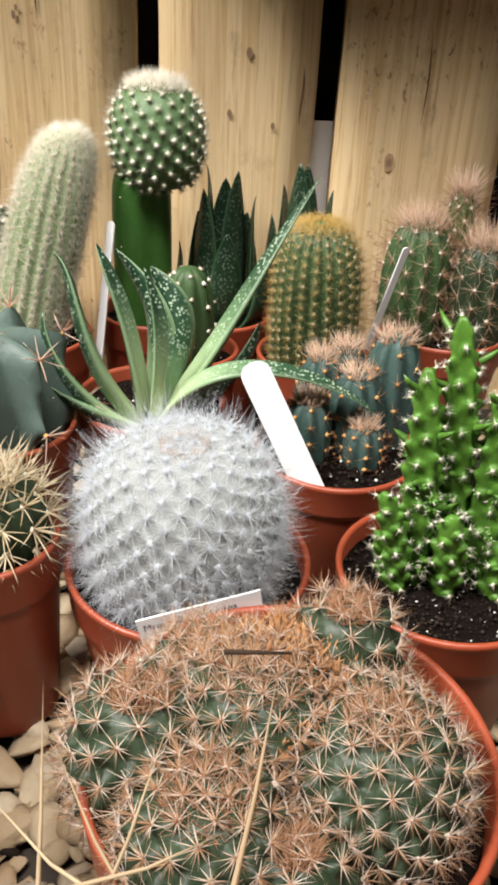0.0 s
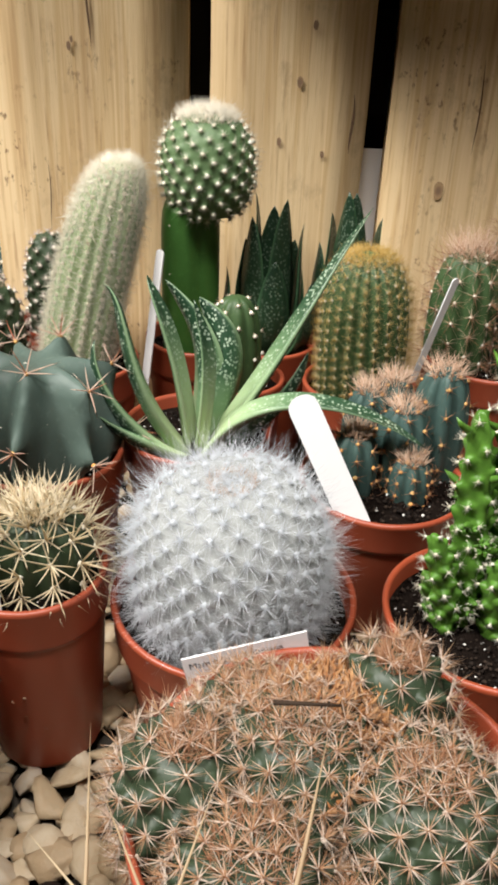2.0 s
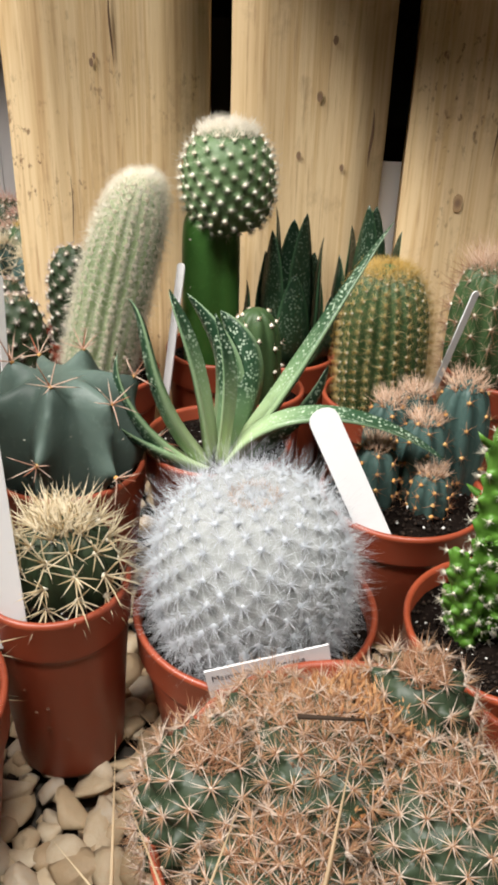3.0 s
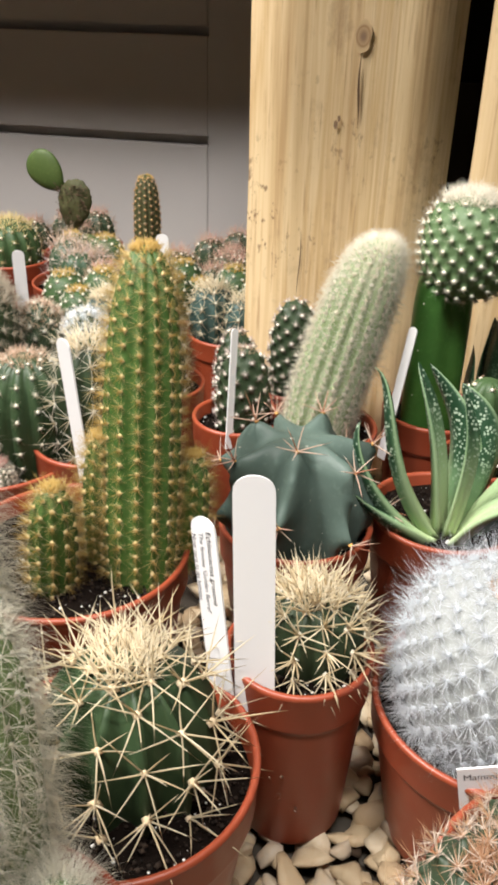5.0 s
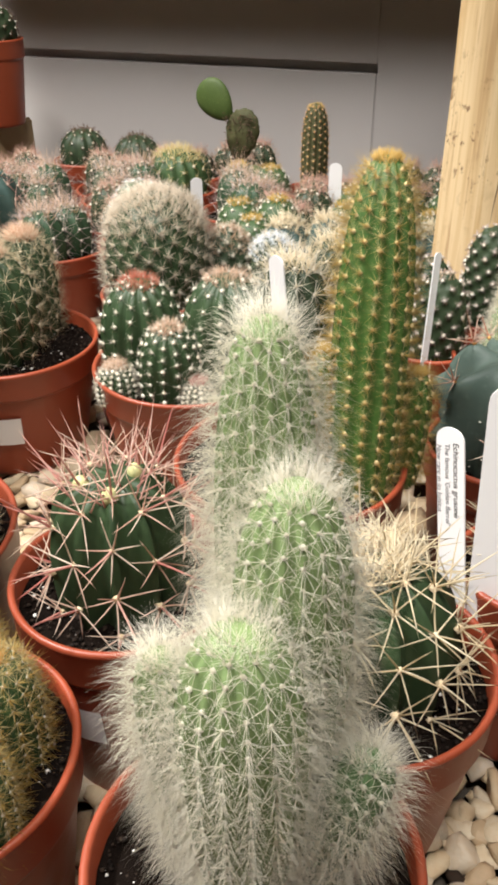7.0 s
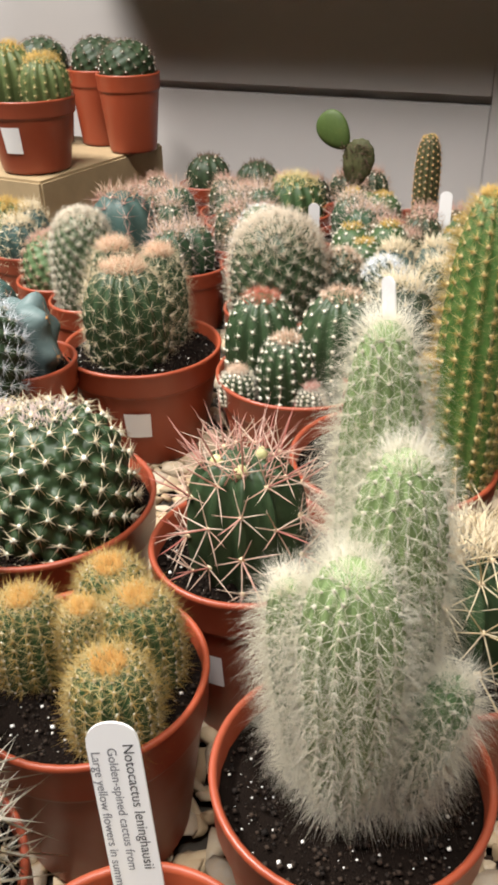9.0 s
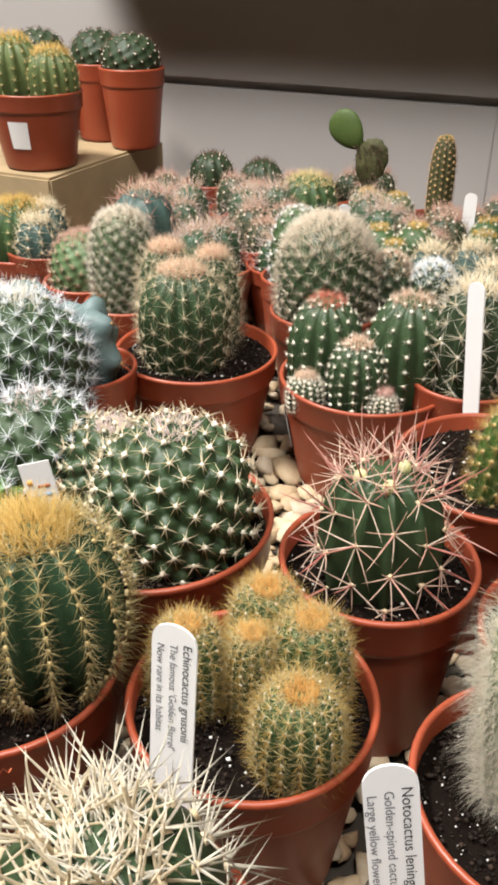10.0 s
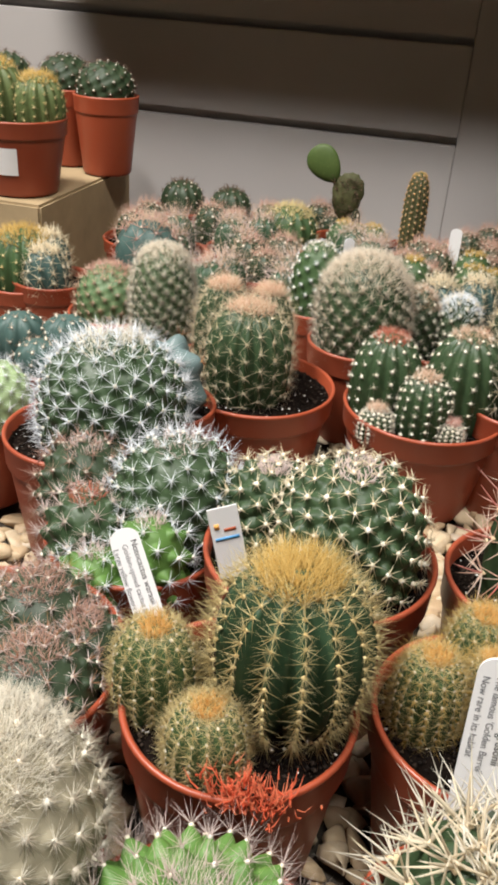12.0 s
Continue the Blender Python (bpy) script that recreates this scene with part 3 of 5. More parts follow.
def pebbles(name, x0, x1, y0, y1, step, size, mat, seed, label, smooth_steps=1):
    """Rounded broken stones lying close together, one mesh."""
    rs = np.random.RandomState(seed)
    bm = bmesh.new()
    bmesh.ops.create_icosphere(bm, subdivisions=smooth_steps, radius=1)
    bm.verts.ensure_lookup_table()
    U = np.array([v.co[:] for v in bm.verts])
    F = np.array([[v.index for v in f.verts] for f in bm.faces])
    bm.free()
    xs, ys = np.meshgrid(np.arange(x0, x1, step), np.arange(y0, y1, step))
    C = np.stack([xs.ravel(), ys.ravel()], 1)
    C = C + (rs.rand(*C.shape) - 0.5) * step * 0.9
    n = len(C)
    allv = []
    for c in range(n):
        v = U.copy()
        for _ in range(13):
            d = rs.randn(3)
            d /= np.linalg.norm(d)
            k = 0.30 + 0.36 * rs.rand()
            over = np.maximum(v @ d - k, 0)
            v = v - over[:, None] * d * 0.95
        s = size * (0.55 + 0.75 * rs.rand())
        v = v * s * np.array([1.15, 0.85 + 0.3 * rs.rand(), 0.62])
        a, b = rs.rand() * 6.283, (rs.rand() - 0.5) * 0.9
        ca, sa, cb, sb = math.cos(a), math.sin(a), math.cos(b), math.sin(b)
        v = v @ np.array([[1, 0, 0], [0, cb, -sb], [0, sb, cb]]).T @ np.array([[ca, -sa, 0], [sa, ca, 0], [0, 0, 1]]).T
        allv.append(v + np.array([C[c, 0], C[c, 1], -0.001 + 0.45 * s + rs.rand() * 0.002]))
    V = np.concatenate(allv)
    T = (np.arange(n)[:, None, None] * len(U) + F[None]).reshape(-1, 3)
    return tagged(new(name, fast_mesh(name, V, T, mat, True)), label, "gravel", kind="stuff")


pebbles("gravel", -0.20, 0.03, -0.20, 0.03, 0.0096, 0.0108, STONE, 3, "pale beige broken gravel stones between the pots", 2)
pebbles("gravel", -0.60, -0.20, -0.36, 0.12, 0.0112, 0.0108, STONE, 5, "pale beige broken gravel stones covering the bed", 2)
pebbles("gravel", -0.20, 0.20, -0.36, -0.20, 0.0112, 0.0108, STONE, 6, "pale beige broken gravel stones at the bed's edge")
pebbles("gravel", 0.03, 0.20, -0.20, 0.12, 0.0112, 0.0108, STONE, 7, "pale beige broken gravel stones under the pots")
pebbles("gravel", -0.95, 0.3, 0.12, 0.74, 0.019, 0.0165, STONE, 4, "pale beige gravel stones behind the pots")
pebbles("gravel", -0.20, 0.03, 0.03, 0.12, 0.0112, 0.0108, STONE, 8, "pale beige broken gravel stones between small pots")
BARK = spine_mat("dark_bark", (0.03, 0.02, 0.015), (0.09, 0.06, 0.04), 0.9)
pebbles("bark_chips", -0.30, 0.0, -0.25, 0.0, 0.045, 0.006, BARK, 9, "few dark bark chips lying on pale gravel")

# ---- crate of upright boards ----
crate = tagged(new("board_screen"), "upright pale pine boards with dark gaps behind the pots", "fence")
crate.location = (0, 0.316, 0)


def board(x0, x1, lean0=0.0):
    bm = bmesh.new()
    nx, nz = 4, 30
    h0, h1 = -0.02, 0.50
    rs = random.Random(int(x0 * 1000) + 5)
    ys = (0.0, 0.018)
    grid = {}
    for s, y in enumerate(ys):
        for i in range(nx + 1):
            for k in range(nz + 1):
                z = h0 + (h1 - h0) * k / nz
                wob = 0.0009 * noise.noise(Vector((x0 * 9 + (0 if i == 0 else 7), 3.1, z * 14)))
                x = x0 + (x1 - x0) * i / nx + (wob if i in (0, nx) else 0)
                grid[s, i, k] = bm.verts.new((x, y + 0.0006 * noise.noise(Vector((x * 20, s * 5.0, z * 8))), z))
    for i in range(nx):
        for k in range(nz):
            bm.faces.new((grid[0, i, k], grid[0, i + 1, k], grid[0, i + 1, k + 1], grid[0, i, k + 1]))
            bm.faces.new((grid[1, i, k], grid[1, i, k + 1], grid[1, i + 1, k + 1], grid[1, i + 1, k]))
    for k in range(nz):
        for i in (0, nx):
            q = (grid[0, i, k], grid[0, i, k + 1], grid[1, i, k + 1], grid[1, i, k])
            bm.faces.new(q if i == 0 else q[::-1])
    for i in range(nx):
        bm.faces.new((grid[0, i, nz], grid[0, i + 1, nz], grid[1, i + 1, nz], grid[1, i, nz]))
    bmesh.ops.recalc_face_normals(bm, faces=bm.faces)
    ob = part("board", bm, WOOD, crate)
    return ob


def knot(x, z, r):
    """A dark knot in a board's face."""
    bm = bmesh.new()
    bmesh.ops.create_circle(bm, cap_ends=True, radius=r, segments=22)
    for v in bm.verts:
        v.co = Vector((v.co.x * 0.8 * (1 + 0.12 * math.sin(v.co.y * 900 + x * 50)), -0.0012, v.co.y * 1.5 + 0.0003 * math.sin(v.co.x * 4000)))
    ob = part("knot", bm, KNOT, crate)
    ob.location = (x, 0, z)
    return ob


def crack(x, z0, z1, wide):
    """A thin dark drying crack along the grain."""
    bm = bmesh.new()
    left, right = [], []
    for k in range(9):
        t = k / 8
        w = wide * math.sin(math.pi * min(0.97, max(0.03, t)))
        c = 0.0008 * math.sin(t * 5 + x * 90)
        left.append(bm.verts.new((c - w, -0.0011, z0 + (z1 - z0) * t)))
        right.append(bm.verts.new((c + w, -0.0011, z0 + (z1 - z0) * t)))
    for k in range(8):
        bm.faces.new((left[k], right[k], right[k + 1], left[k + 1]))
    ob = part("crack", bm, KNOT_DARK, crate)
    ob.location.x = x
    return ob


KNOT, nt_knot, b_knot = nodes_of("ringed_knot")
reach = nt_knot.nodes.new("ShaderNodeVectorMath")
reach.operation = "LENGTH"
nt_knot.links.new(object_coords(nt_knot, (1.0, 1.0, 0.72)), reach.inputs[0])
grow = nt_knot.nodes.new("ShaderNodeMath")
grow.operation = "MULTIPLY"
grow.inputs[1].default_value = 140
nt_knot.links.new(reach.outputs["Value"], grow.inputs[0])
nt_knot.links.new(ramp_of(nt_knot, grow.outputs[0], [(0.0, (0.16, 0.10, 0.07)), (0.25, (0.26, 0.16, 0.09)), (0.50, (0.44, 0.29, 0.15)), (0.62, (0.32, 0.19, 0.09)), (0.74, (0.52, 0.36, 0.19)), (1.0, (0.58, 0.42, 0.23))]), b_knot.inputs["Base Color"])
b_knot.inputs["Roughness"].default_value = 0.8
KNOT_DARK = plain_mat("dark_crack", (0.11, 0.06, 0.03), 0.85, 0.4, 300)
for x0, x1 in ((-0.200, -0.0625), (-0.0475, 0.0585), (0.074, 0.19), (0.204, 0.32)):
    board(x0, x1)
for x, z, r in ((0.113, 0.190, 0.0042), (-0.126, 0.326, 0.0066), (-0.140, 0.272, 0.0019), (-0.138, 0.276, 0.0014), (0.000, 0.218, 0.0019), (0.030, 0.211, 0.0016), (0.012, 0.256, 0.0024), (0.020, 0.290, 0.0020)):
    knot(x, z, r)
crack(-0.126, 0.270, 0.317, 0.0008)
crack(0.0485, 0.212, 0.250, 0.0010)
crack(-0.160, 0.150, 0.200, 0.0004)
crack(0.132, 0.215, 0.275, 0.0006)
# batten and added sheet, both near-black so the gaps read as deep shade
box("batten", -0.19, 0.34, 0.336, 0.350, 0.235, 0.30, DARK, kind="structure", label="batten behind the board gaps, coloured near-black as shade", category="batten")
box("gap_shade_sheet", -0.196, 0.34, 0.352, 0.36, -0.004, 0.50, DARK, kind="structure", label="near-black sheet standing in for shade behind the boards", category="panel")
paper = box("white_card", 0.055, 0.078, 0.3385, 0.3395, 0.0, 0.212, PLASTIC, kind="", label="white card standing behind the board gap", category="card")

# ---- plants round the white globe ----
H = "potted cacti on the gravel bed"

# white-haired globe
ob, s = pot_thing("globe_cactus", -0.013, 0.001, 0.088, 0.053, "white-haired globe cactus in a terracotta plastic pot", group=H, depth=0.012)
b = Body(-0.002, -0.002, s - 0.009, 0.081, 0.0392, p=2.5, base=0.55, mid=0.48, dip=0.06)
stem(ob, b, G_WOOL, n=340, felt=S_WHITE, felt_size=0.0016, tub=(0.0014, 0.0027, 0.15),
     spines=((18, 0.0062, 0.00006, 55, 88, S_WHITE, 0.0), (18, 0.0110, 0.00005, 25, 82, S_WHITE, -0.25), (6, 0.0150, 0.00005, 5, 55, S_WHITE, 0.1)), crown=(170, 0.0035, 0.0001, 0.26, S_TAN))

# broad brown-spined cushion
ob, s = pot_thing("cushion_cactus", 0.0235, -0.1085, 0.100, 0.066, "brown-spined clumping cushion cactus filling its pot", group=H, depth=0.012)
for dx, dy, r, h, green in ((0.0195, 0.0315, 0.0180, 0.046, 1), (0.0240, -0.0115, 0.0255, 0.043, 1), (-0.0115, 0.0035, 0.0245, 0.046, 0), (-0.0460, -0.0010, 0.0205, 0.041, 1),
                            (-0.0250, -0.0330, 0.0215, 0.039, 0), (-0.0020, -0.0430, 0.0150, 0.030, 1), (-0.0270, 0.0290, 0.0190, 0.030, 0), (0.0000, 0.0350, 0.0140, 0.031, 0)):
    b = Body(dx, dy, s - 0.010, h + 0.008, r, p=2.3, base=0.85, dip=0.06)
    n = int((150 if green else 160) * (r / 0.025) ** 2)
    stem(ob, b, G_BLUEDARK, n=n, felt=S_STAR, felt_size=0.0010, tub=(0.0042, 0.0030, 0.1),
         spines=((10, 0.0078, 0.00017, 50, 86, S_STAR, 0.0), (5 if green else 8, 0.0082, 0.00013, 5, 60, S_RUST, 0.0)), crown=(330, 0.0062, 0.00013, 0.42 if green else 0.6, S_BROWN))
n = 760
a, rr = RNG.rand(n) * 6.283, np.sqrt(RNG.rand(n))
flake = np.stack([-0.004 + 0.026 * rr * np.cos(a), 0.010 + 0.028 * rr * np.sin(a), s + 0.030 + 0.012 * (1 - rr)], 1)
attach("flower_litter", needles("flower_litter", flake, unit(RNG.randn(n, 3) + np.array([0, -0.2, 0.6])), 0.003 + 0.003 * RNG.rand(n), np.full(n, 0.0006), DEBRIS, 0.35, 4), ob, "rust-brown dead flower remains", kind="stuff")
# loose dead bits on the cushion
twig = tagged(new("twig"), "short dark dead twig lying on the cushion cactus", "twig")
twig.location = (0.011, -0.112, 0.1435)
bm = bmesh.new()
bmesh.ops.create_cone(bm, segments=6, radius1=0.0008, radius2=0.0004, depth=0.019, cap_ends=True)
for v in bm.verts:
    v.co = Vector((v.co.z, 0.0018 * math.cos(v.co.z * 130) + v.co.x, v.co.y))
part("bark", bm, BARK, twig)

# gasteria with long speckled leaves


def leaf(parent, way, width, thick, name="leaf", mat=None, face=(0, 0, 1)):
    """A keeled tapering leaf along a bent line through four points; face: where its channelled side looks."""
    a, b_, c, d_ = (Vector(p) for p in way)
    m = 26
    line = []
    for i in range(m + 1):
        t = 3 * i / m
        line.append(a * ((t - 1) * (t - 2) * (t - 3) / -6) + b_ * (t * (t - 2) * (t - 3) / 2) + c * (t * (t - 1) * (t - 3) / -2) + d_ * (t * (t - 1) * (t - 2) / 6))
    V, F, along, keel, under = [], [], [], [], []
    prof = [(-1, 0.0, 0.0, 0), (-0.82, 0.30, 0.6, 0), (-0.4, 0.05, 1, 0), (0, -0.05, 1, 0), (0.4, 0.05, 1, 0), (0.82, 0.30, 0.6, 0), (1, 0.0, 0.0, 0), (0.55, -0.55, 1, 1), (0, -0.95, 1, 1), (-0.55, -0.55, 1, 1)]
    ref = Vector(face).normalized()
    for i, p in enumerate(line):
        t = i / m
        d = (line[min(i + 1, m)] - line[max(i - 1, 0)]).normalized()
        side = d.cross(ref)
        if side.length < 0.2:
            side = d.cross(Vector((0, 1, 0)))
        side.normalize()
        up = side.cross(d).normalized()
        w = width * (1 - t ** 2.6) ** 0.75 * (0.85 + 0.3 * math.sin(t * 2.6)) + 0.0002
        h = thick * (1 - t ** 2) + 0.0001
        for x, y, k, q in prof:
            V.append(p + side * (x * w) + up * (y * h))
            along.append(t)
            keel.append(k)
            under.append(q)
    q = len(prof)
    for i in range(m):
        for k in range(q):
            F.append((i * q + k, i * q + (k + 1) % q, (i + 1) * q + (k + 1) % q, (i + 1) * q + k))
    F.append(tuple(range(q))[::-1])
    F.append(tuple(m * q + k for k in range(q)))
    me = mesh_of(name, V, F, mat or LEAF)
    for an, vals in (("along", along), ("keel", keel), ("under", under)):
        at = me.attributes.new(an, "FLOAT", "POINT")
        at.data.foreach_set("value", [float(v) for v in vals])
    return attach(name, me, parent)


ob, s = pot_thing("gasteria", -0.040, 0.128, 0.098, 0.042, "gasteria with long speckled green leaves in a small pot", "succulent", depth=0.008)
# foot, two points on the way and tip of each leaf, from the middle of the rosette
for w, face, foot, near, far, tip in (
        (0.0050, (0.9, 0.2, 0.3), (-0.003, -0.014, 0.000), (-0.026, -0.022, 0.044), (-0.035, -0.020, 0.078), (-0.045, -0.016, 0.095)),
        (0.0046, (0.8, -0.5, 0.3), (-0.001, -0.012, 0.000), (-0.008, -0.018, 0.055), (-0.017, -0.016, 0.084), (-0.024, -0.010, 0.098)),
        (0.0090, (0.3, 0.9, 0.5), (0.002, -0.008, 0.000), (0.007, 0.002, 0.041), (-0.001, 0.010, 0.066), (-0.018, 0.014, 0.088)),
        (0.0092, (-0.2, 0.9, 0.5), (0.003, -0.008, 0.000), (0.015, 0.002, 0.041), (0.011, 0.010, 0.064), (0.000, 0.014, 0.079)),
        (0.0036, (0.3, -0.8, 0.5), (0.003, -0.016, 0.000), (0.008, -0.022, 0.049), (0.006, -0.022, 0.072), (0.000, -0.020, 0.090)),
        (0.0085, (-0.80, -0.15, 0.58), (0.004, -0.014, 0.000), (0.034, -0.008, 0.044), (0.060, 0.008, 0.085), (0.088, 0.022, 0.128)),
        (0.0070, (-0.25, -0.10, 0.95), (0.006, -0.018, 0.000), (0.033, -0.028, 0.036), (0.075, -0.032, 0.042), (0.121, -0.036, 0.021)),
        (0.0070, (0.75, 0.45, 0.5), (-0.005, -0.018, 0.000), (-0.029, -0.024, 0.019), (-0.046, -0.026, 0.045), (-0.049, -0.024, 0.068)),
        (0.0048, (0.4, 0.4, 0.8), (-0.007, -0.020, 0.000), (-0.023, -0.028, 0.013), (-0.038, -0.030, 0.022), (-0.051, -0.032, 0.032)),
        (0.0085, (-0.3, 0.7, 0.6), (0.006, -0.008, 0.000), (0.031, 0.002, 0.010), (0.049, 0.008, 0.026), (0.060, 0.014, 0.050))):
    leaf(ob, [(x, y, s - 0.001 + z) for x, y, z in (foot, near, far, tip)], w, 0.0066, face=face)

# small golden-spined barrel in the small pot
ob, s = pot_thing("small_barrel_cactus", -0.097, -0.008, 0.105, 0.0317, "small cream-spined barrel cactus in a small tall pot", group=H, depth=0.008)
b = Body(0.004, 0.004, s - 0.004, 0.037, 0.0225, p=2.1, ribs=11, depth=0.18)
stem(ob, b, G_DARK, rows=6, felt=FELT, felt_size=0.0019, spines=((8, 0.0155, 0.00026, 30, 80, S_CREAM, -0.05), (3, 0.0165, 0.00030, 0, 35, S_CREAM, 0.0)), crown=(150, 0.010, 0.0003, 0.5, S_CREAM), clusters=True)

WATER, nt_water, b_water = nodes_of("water")
b_water.inputs["Base Color"].default_value = (1, 1, 1, 1)
b_water.inputs["Roughness"].default_value = 0.02
b_water.inputs["IOR"].default_value = 1.33
b_water.inputs["Transmission Weight"].default_value = 1.0
for turn, z, r in ((-92, 0.037, 0.0015), (-90, 0.050, 0.0010), (-101, 0.047, 0.0008), (-76, 0.030, 0.0009), (-108, 0.060, 0.0007)):
    bm = bmesh.new()
    bmesh.ops.create_uvsphere(bm, u_segments=12, v_segments=8, radius=r)
    a, wall = radians(turn), 0.0317 * (0.73 + 0.20 * z / 0.075) + 0.001
    bmesh.ops.scale(bm, vec=(0.8, 0.8, 1.25), verts=bm.verts)
    bmesh.ops.translate(bm, vec=(wall * math.cos(a), wall * math.sin(a), z), verts=bm.verts)
    part("water_drop", bm, WATER, ob, "clear water drop")

# slate-green star-ribbed cactus
ob, s = pot_thing("ribbed_cactus", -0.118, 0.098, 0.098, 0.042, "smooth slate-green ribbed cactus with clawed spines", group=H)
b = Body(0.0, -0.002, s - 0.01, 0.074, 0.0415, p=2.5, base=0.62, mid=0.52, ribs=7, depth=0.36, sharp=-0.85, dip=0.06, twist=0.35)
stem(ob, b, G_SLATE, rows=4, knob=0.0052, knob_size=0.0075, felt=FELT_O, felt_size=0.0014, spines=((6, 0.0150, 0.00026, 40, 80, S_TAN, 0.12), (1, 0.017, 0.00028, 5, 30, S_RED, 0.2)), fine=1.6, t0=0.3, clusters=True)
n = 60
T, A = b.areoles(n=n)
attach("corky_spots", grains("corky_spots", b.at(T, A + 0.4), 0.0004 + 0.0008 * RNG.rand(n) ** 2, FELT, 0.6), ob, "pale corky spots", kind="stuff")

# blue-green clustered cactus
ob, s = pot_thing("cluster_cactus", 0.062, 0.098, 0.088, 0.045, "blue-green clustered cactus with orange-tan spines", group=H)
for dx, dy, r, h in ((-0.016, 0.004, 0.0135, 0.040), (0.010, 0.014, 0.0150, 0.052), (-0.008, 0.026, 0.014, 0.056), (0.014, -0.002, 0.0115, 0.028), (0.030, 0.024, 0.0165, 0.070), (0.006, 0.031, 0.013, 0.060)):
    b = Body(dx, dy, s - 0.004, h, r, p=2.6, ribs=8, depth=0.26, dip=0.03)
    stem(ob, b, G_BLUE, rows=6, felt=FELT_O, felt_size=0.0013, spines=((4, 0.0065, 0.0002, 30, 85, S_BROWN, 0.0),), crown=(110, 0.009, 0.0002, 0.6, S_TAN))

# bright green knobbly columns
ob, s = pot_thing("knobbly_cactus", 0.097, -0.007, 0.0904, 0.047, "bright green knobbly column cactus with small leaves", group=H)
for dx, dy, h, r, lx, ly in ((-0.012, 0.006, 0.104, 0.0085, -0.008, 0.0), (0.004, 0.010, 0.122, 0.0085, -0.012, 0.004), (0.016, 0.004, 0.100, 0.0095, -0.004, 0.0),
                             (0.026, 0.012, 0.088, 0.0085, 0.008, 0.0), (-0.020, 0.000, 0.054, 0.0050, -0.012, -0.004), (-0.022, 0.006, 0.030, 0.0050, -0.008, -0.004), (0.000, -0.002, 0.046, 0.0060, -0.004, -0.006), (0.020, -0.004, 0.048, 0.006, 0.006, -0.006)):
    b = Body(dx, dy, s - 0.003, h, r, p=2.4, base=0.72, mid=0.45, lean=(lx, ly), ribs=4 if h > 0.06 else 0, depth=0.30, sharp=-0.9, twist=0.6)
    small = h < 0.06
    n = int((60 if small else 62) * h / 0.1)
    stem(ob, b, G_BRIGHT, n=n, felt=FELT, felt_size=0.0008, tub=(0.0038, 0.0026, 0.8),
         spines=((7, 0.0036, 0.00014, 15, 85, S_IVORY, 0.0),), fine=0.8)
    if not small:
        T, A = b.areoles(n=int(13 * h / 0.1))
        P, N = b.at(T, A), b.normal(T, A)
        way = unit(N + np.array([[0, 0, 0.6]]))
        attach("small_leaves", needles("small_leaves", P + N * 0.002, way, 0.006 + 0.004 * RNG.rand(len(P)), np.full(len(P), 0.0012), G_BRIGHT, 0.12, 6), ob, kind="stuff")
        # rosettes of tiny shoots low on the column
        for t, a in zip(RNG.rand(15) ** 1.4 * 0.62 + 0.04, RNG.rand(15) * 6.283):
            foot = b.at(np.array([t]), np.array([a]))[0]
            out = b.normal(np.array([t]), np.array([a]))[0]
            k = 9
            shoot = unit(out[None] + 0.9 * RNG.randn(k, 3) * 0.6 + np.array([[0, 0, 0.25]]))
            attach("shoot", needles("shoot", np.repeat((foot + out * 0.0012)[None], k, 0), shoot, 0.0034 + 0.0026 * RNG.rand(k), np.full(k, 0.00085), G_BRIGHT, 0.1, 4), ob, kind="stuff")
            attach("shoot_hairs", needles("shoot_hairs", foot + out * 0.001 + shoot * 0.0042, unit(shoot + RNG.randn(k, 3) * 0.7), np.full(k, 0.0024), np.full(k, 0.00028), S_IVORY), ob, kind="stuff")

# small pot at the corner
ob, s = pot_thing("small_ribbed_cactus", 0.131, -0.124, 0.088, 0.035, "small green ribbed cactus at the bed's corner", group=H)
stem(ob, Body(0.004, 0, s - 0.004, 0.040, 0.018, p=2.4, ribs=10, depth=0.16), G_MID, rows=7, felt=FELT, felt_size=0.0012, spines=((6, 0.006, 0.00014, 40, 85, S_TAN, 0.0),))

# golden column
ob, s = pot_thing("golden_column_cactus", 0.057, 0.196, 0.098, 0.036, "short column cactus densely covered in golden spines", group=H)
b = Body(0.0, 0.0, s - 0.004, 0.094, 0.0272, p=3.0, base=0.9, ribs=22, depth=0.14, lean=(-0.002, 0.004))
stem(ob, b, G_MID, rows=19, felt=FELT, felt_size=0.0009, spines=((14, 0.0062, 0.00008, 40, 88, S_GOLDPALE, 0.0), (6, 0.0075, 0.00008, 5, 55, S_YELLOW, 0.0)), crown=(520, 0.006, 0.0001, 0.6, S_YELLOW))

# cream woolly column leaning
ob, s = pot_thing("woolly_column_cactus", -0.125, 0.213, 0.098, 0.040, "cream woolly column cactus leaning against the boards", group=H)
b = Body(-0.002, -0.002, s - 0.004, 0.134, 0.0228, p=3.0, base=0.92, ribs=18, depth=0.17, lean=(0.032, 0.022), curve=1.2)
stem(ob, b, G_LIGHT, rows=32, felt=S_IVORY, felt_size=0.0015, spines=((13, 0.0070, 0.00009, 40, 86, S_IVORY, -0.1), (5, 0.009, 0.00008, 10, 60, S_IVORY, -0.1)), crown=(1500, 0.007, 0.00009, 0.97, S_IVORY))

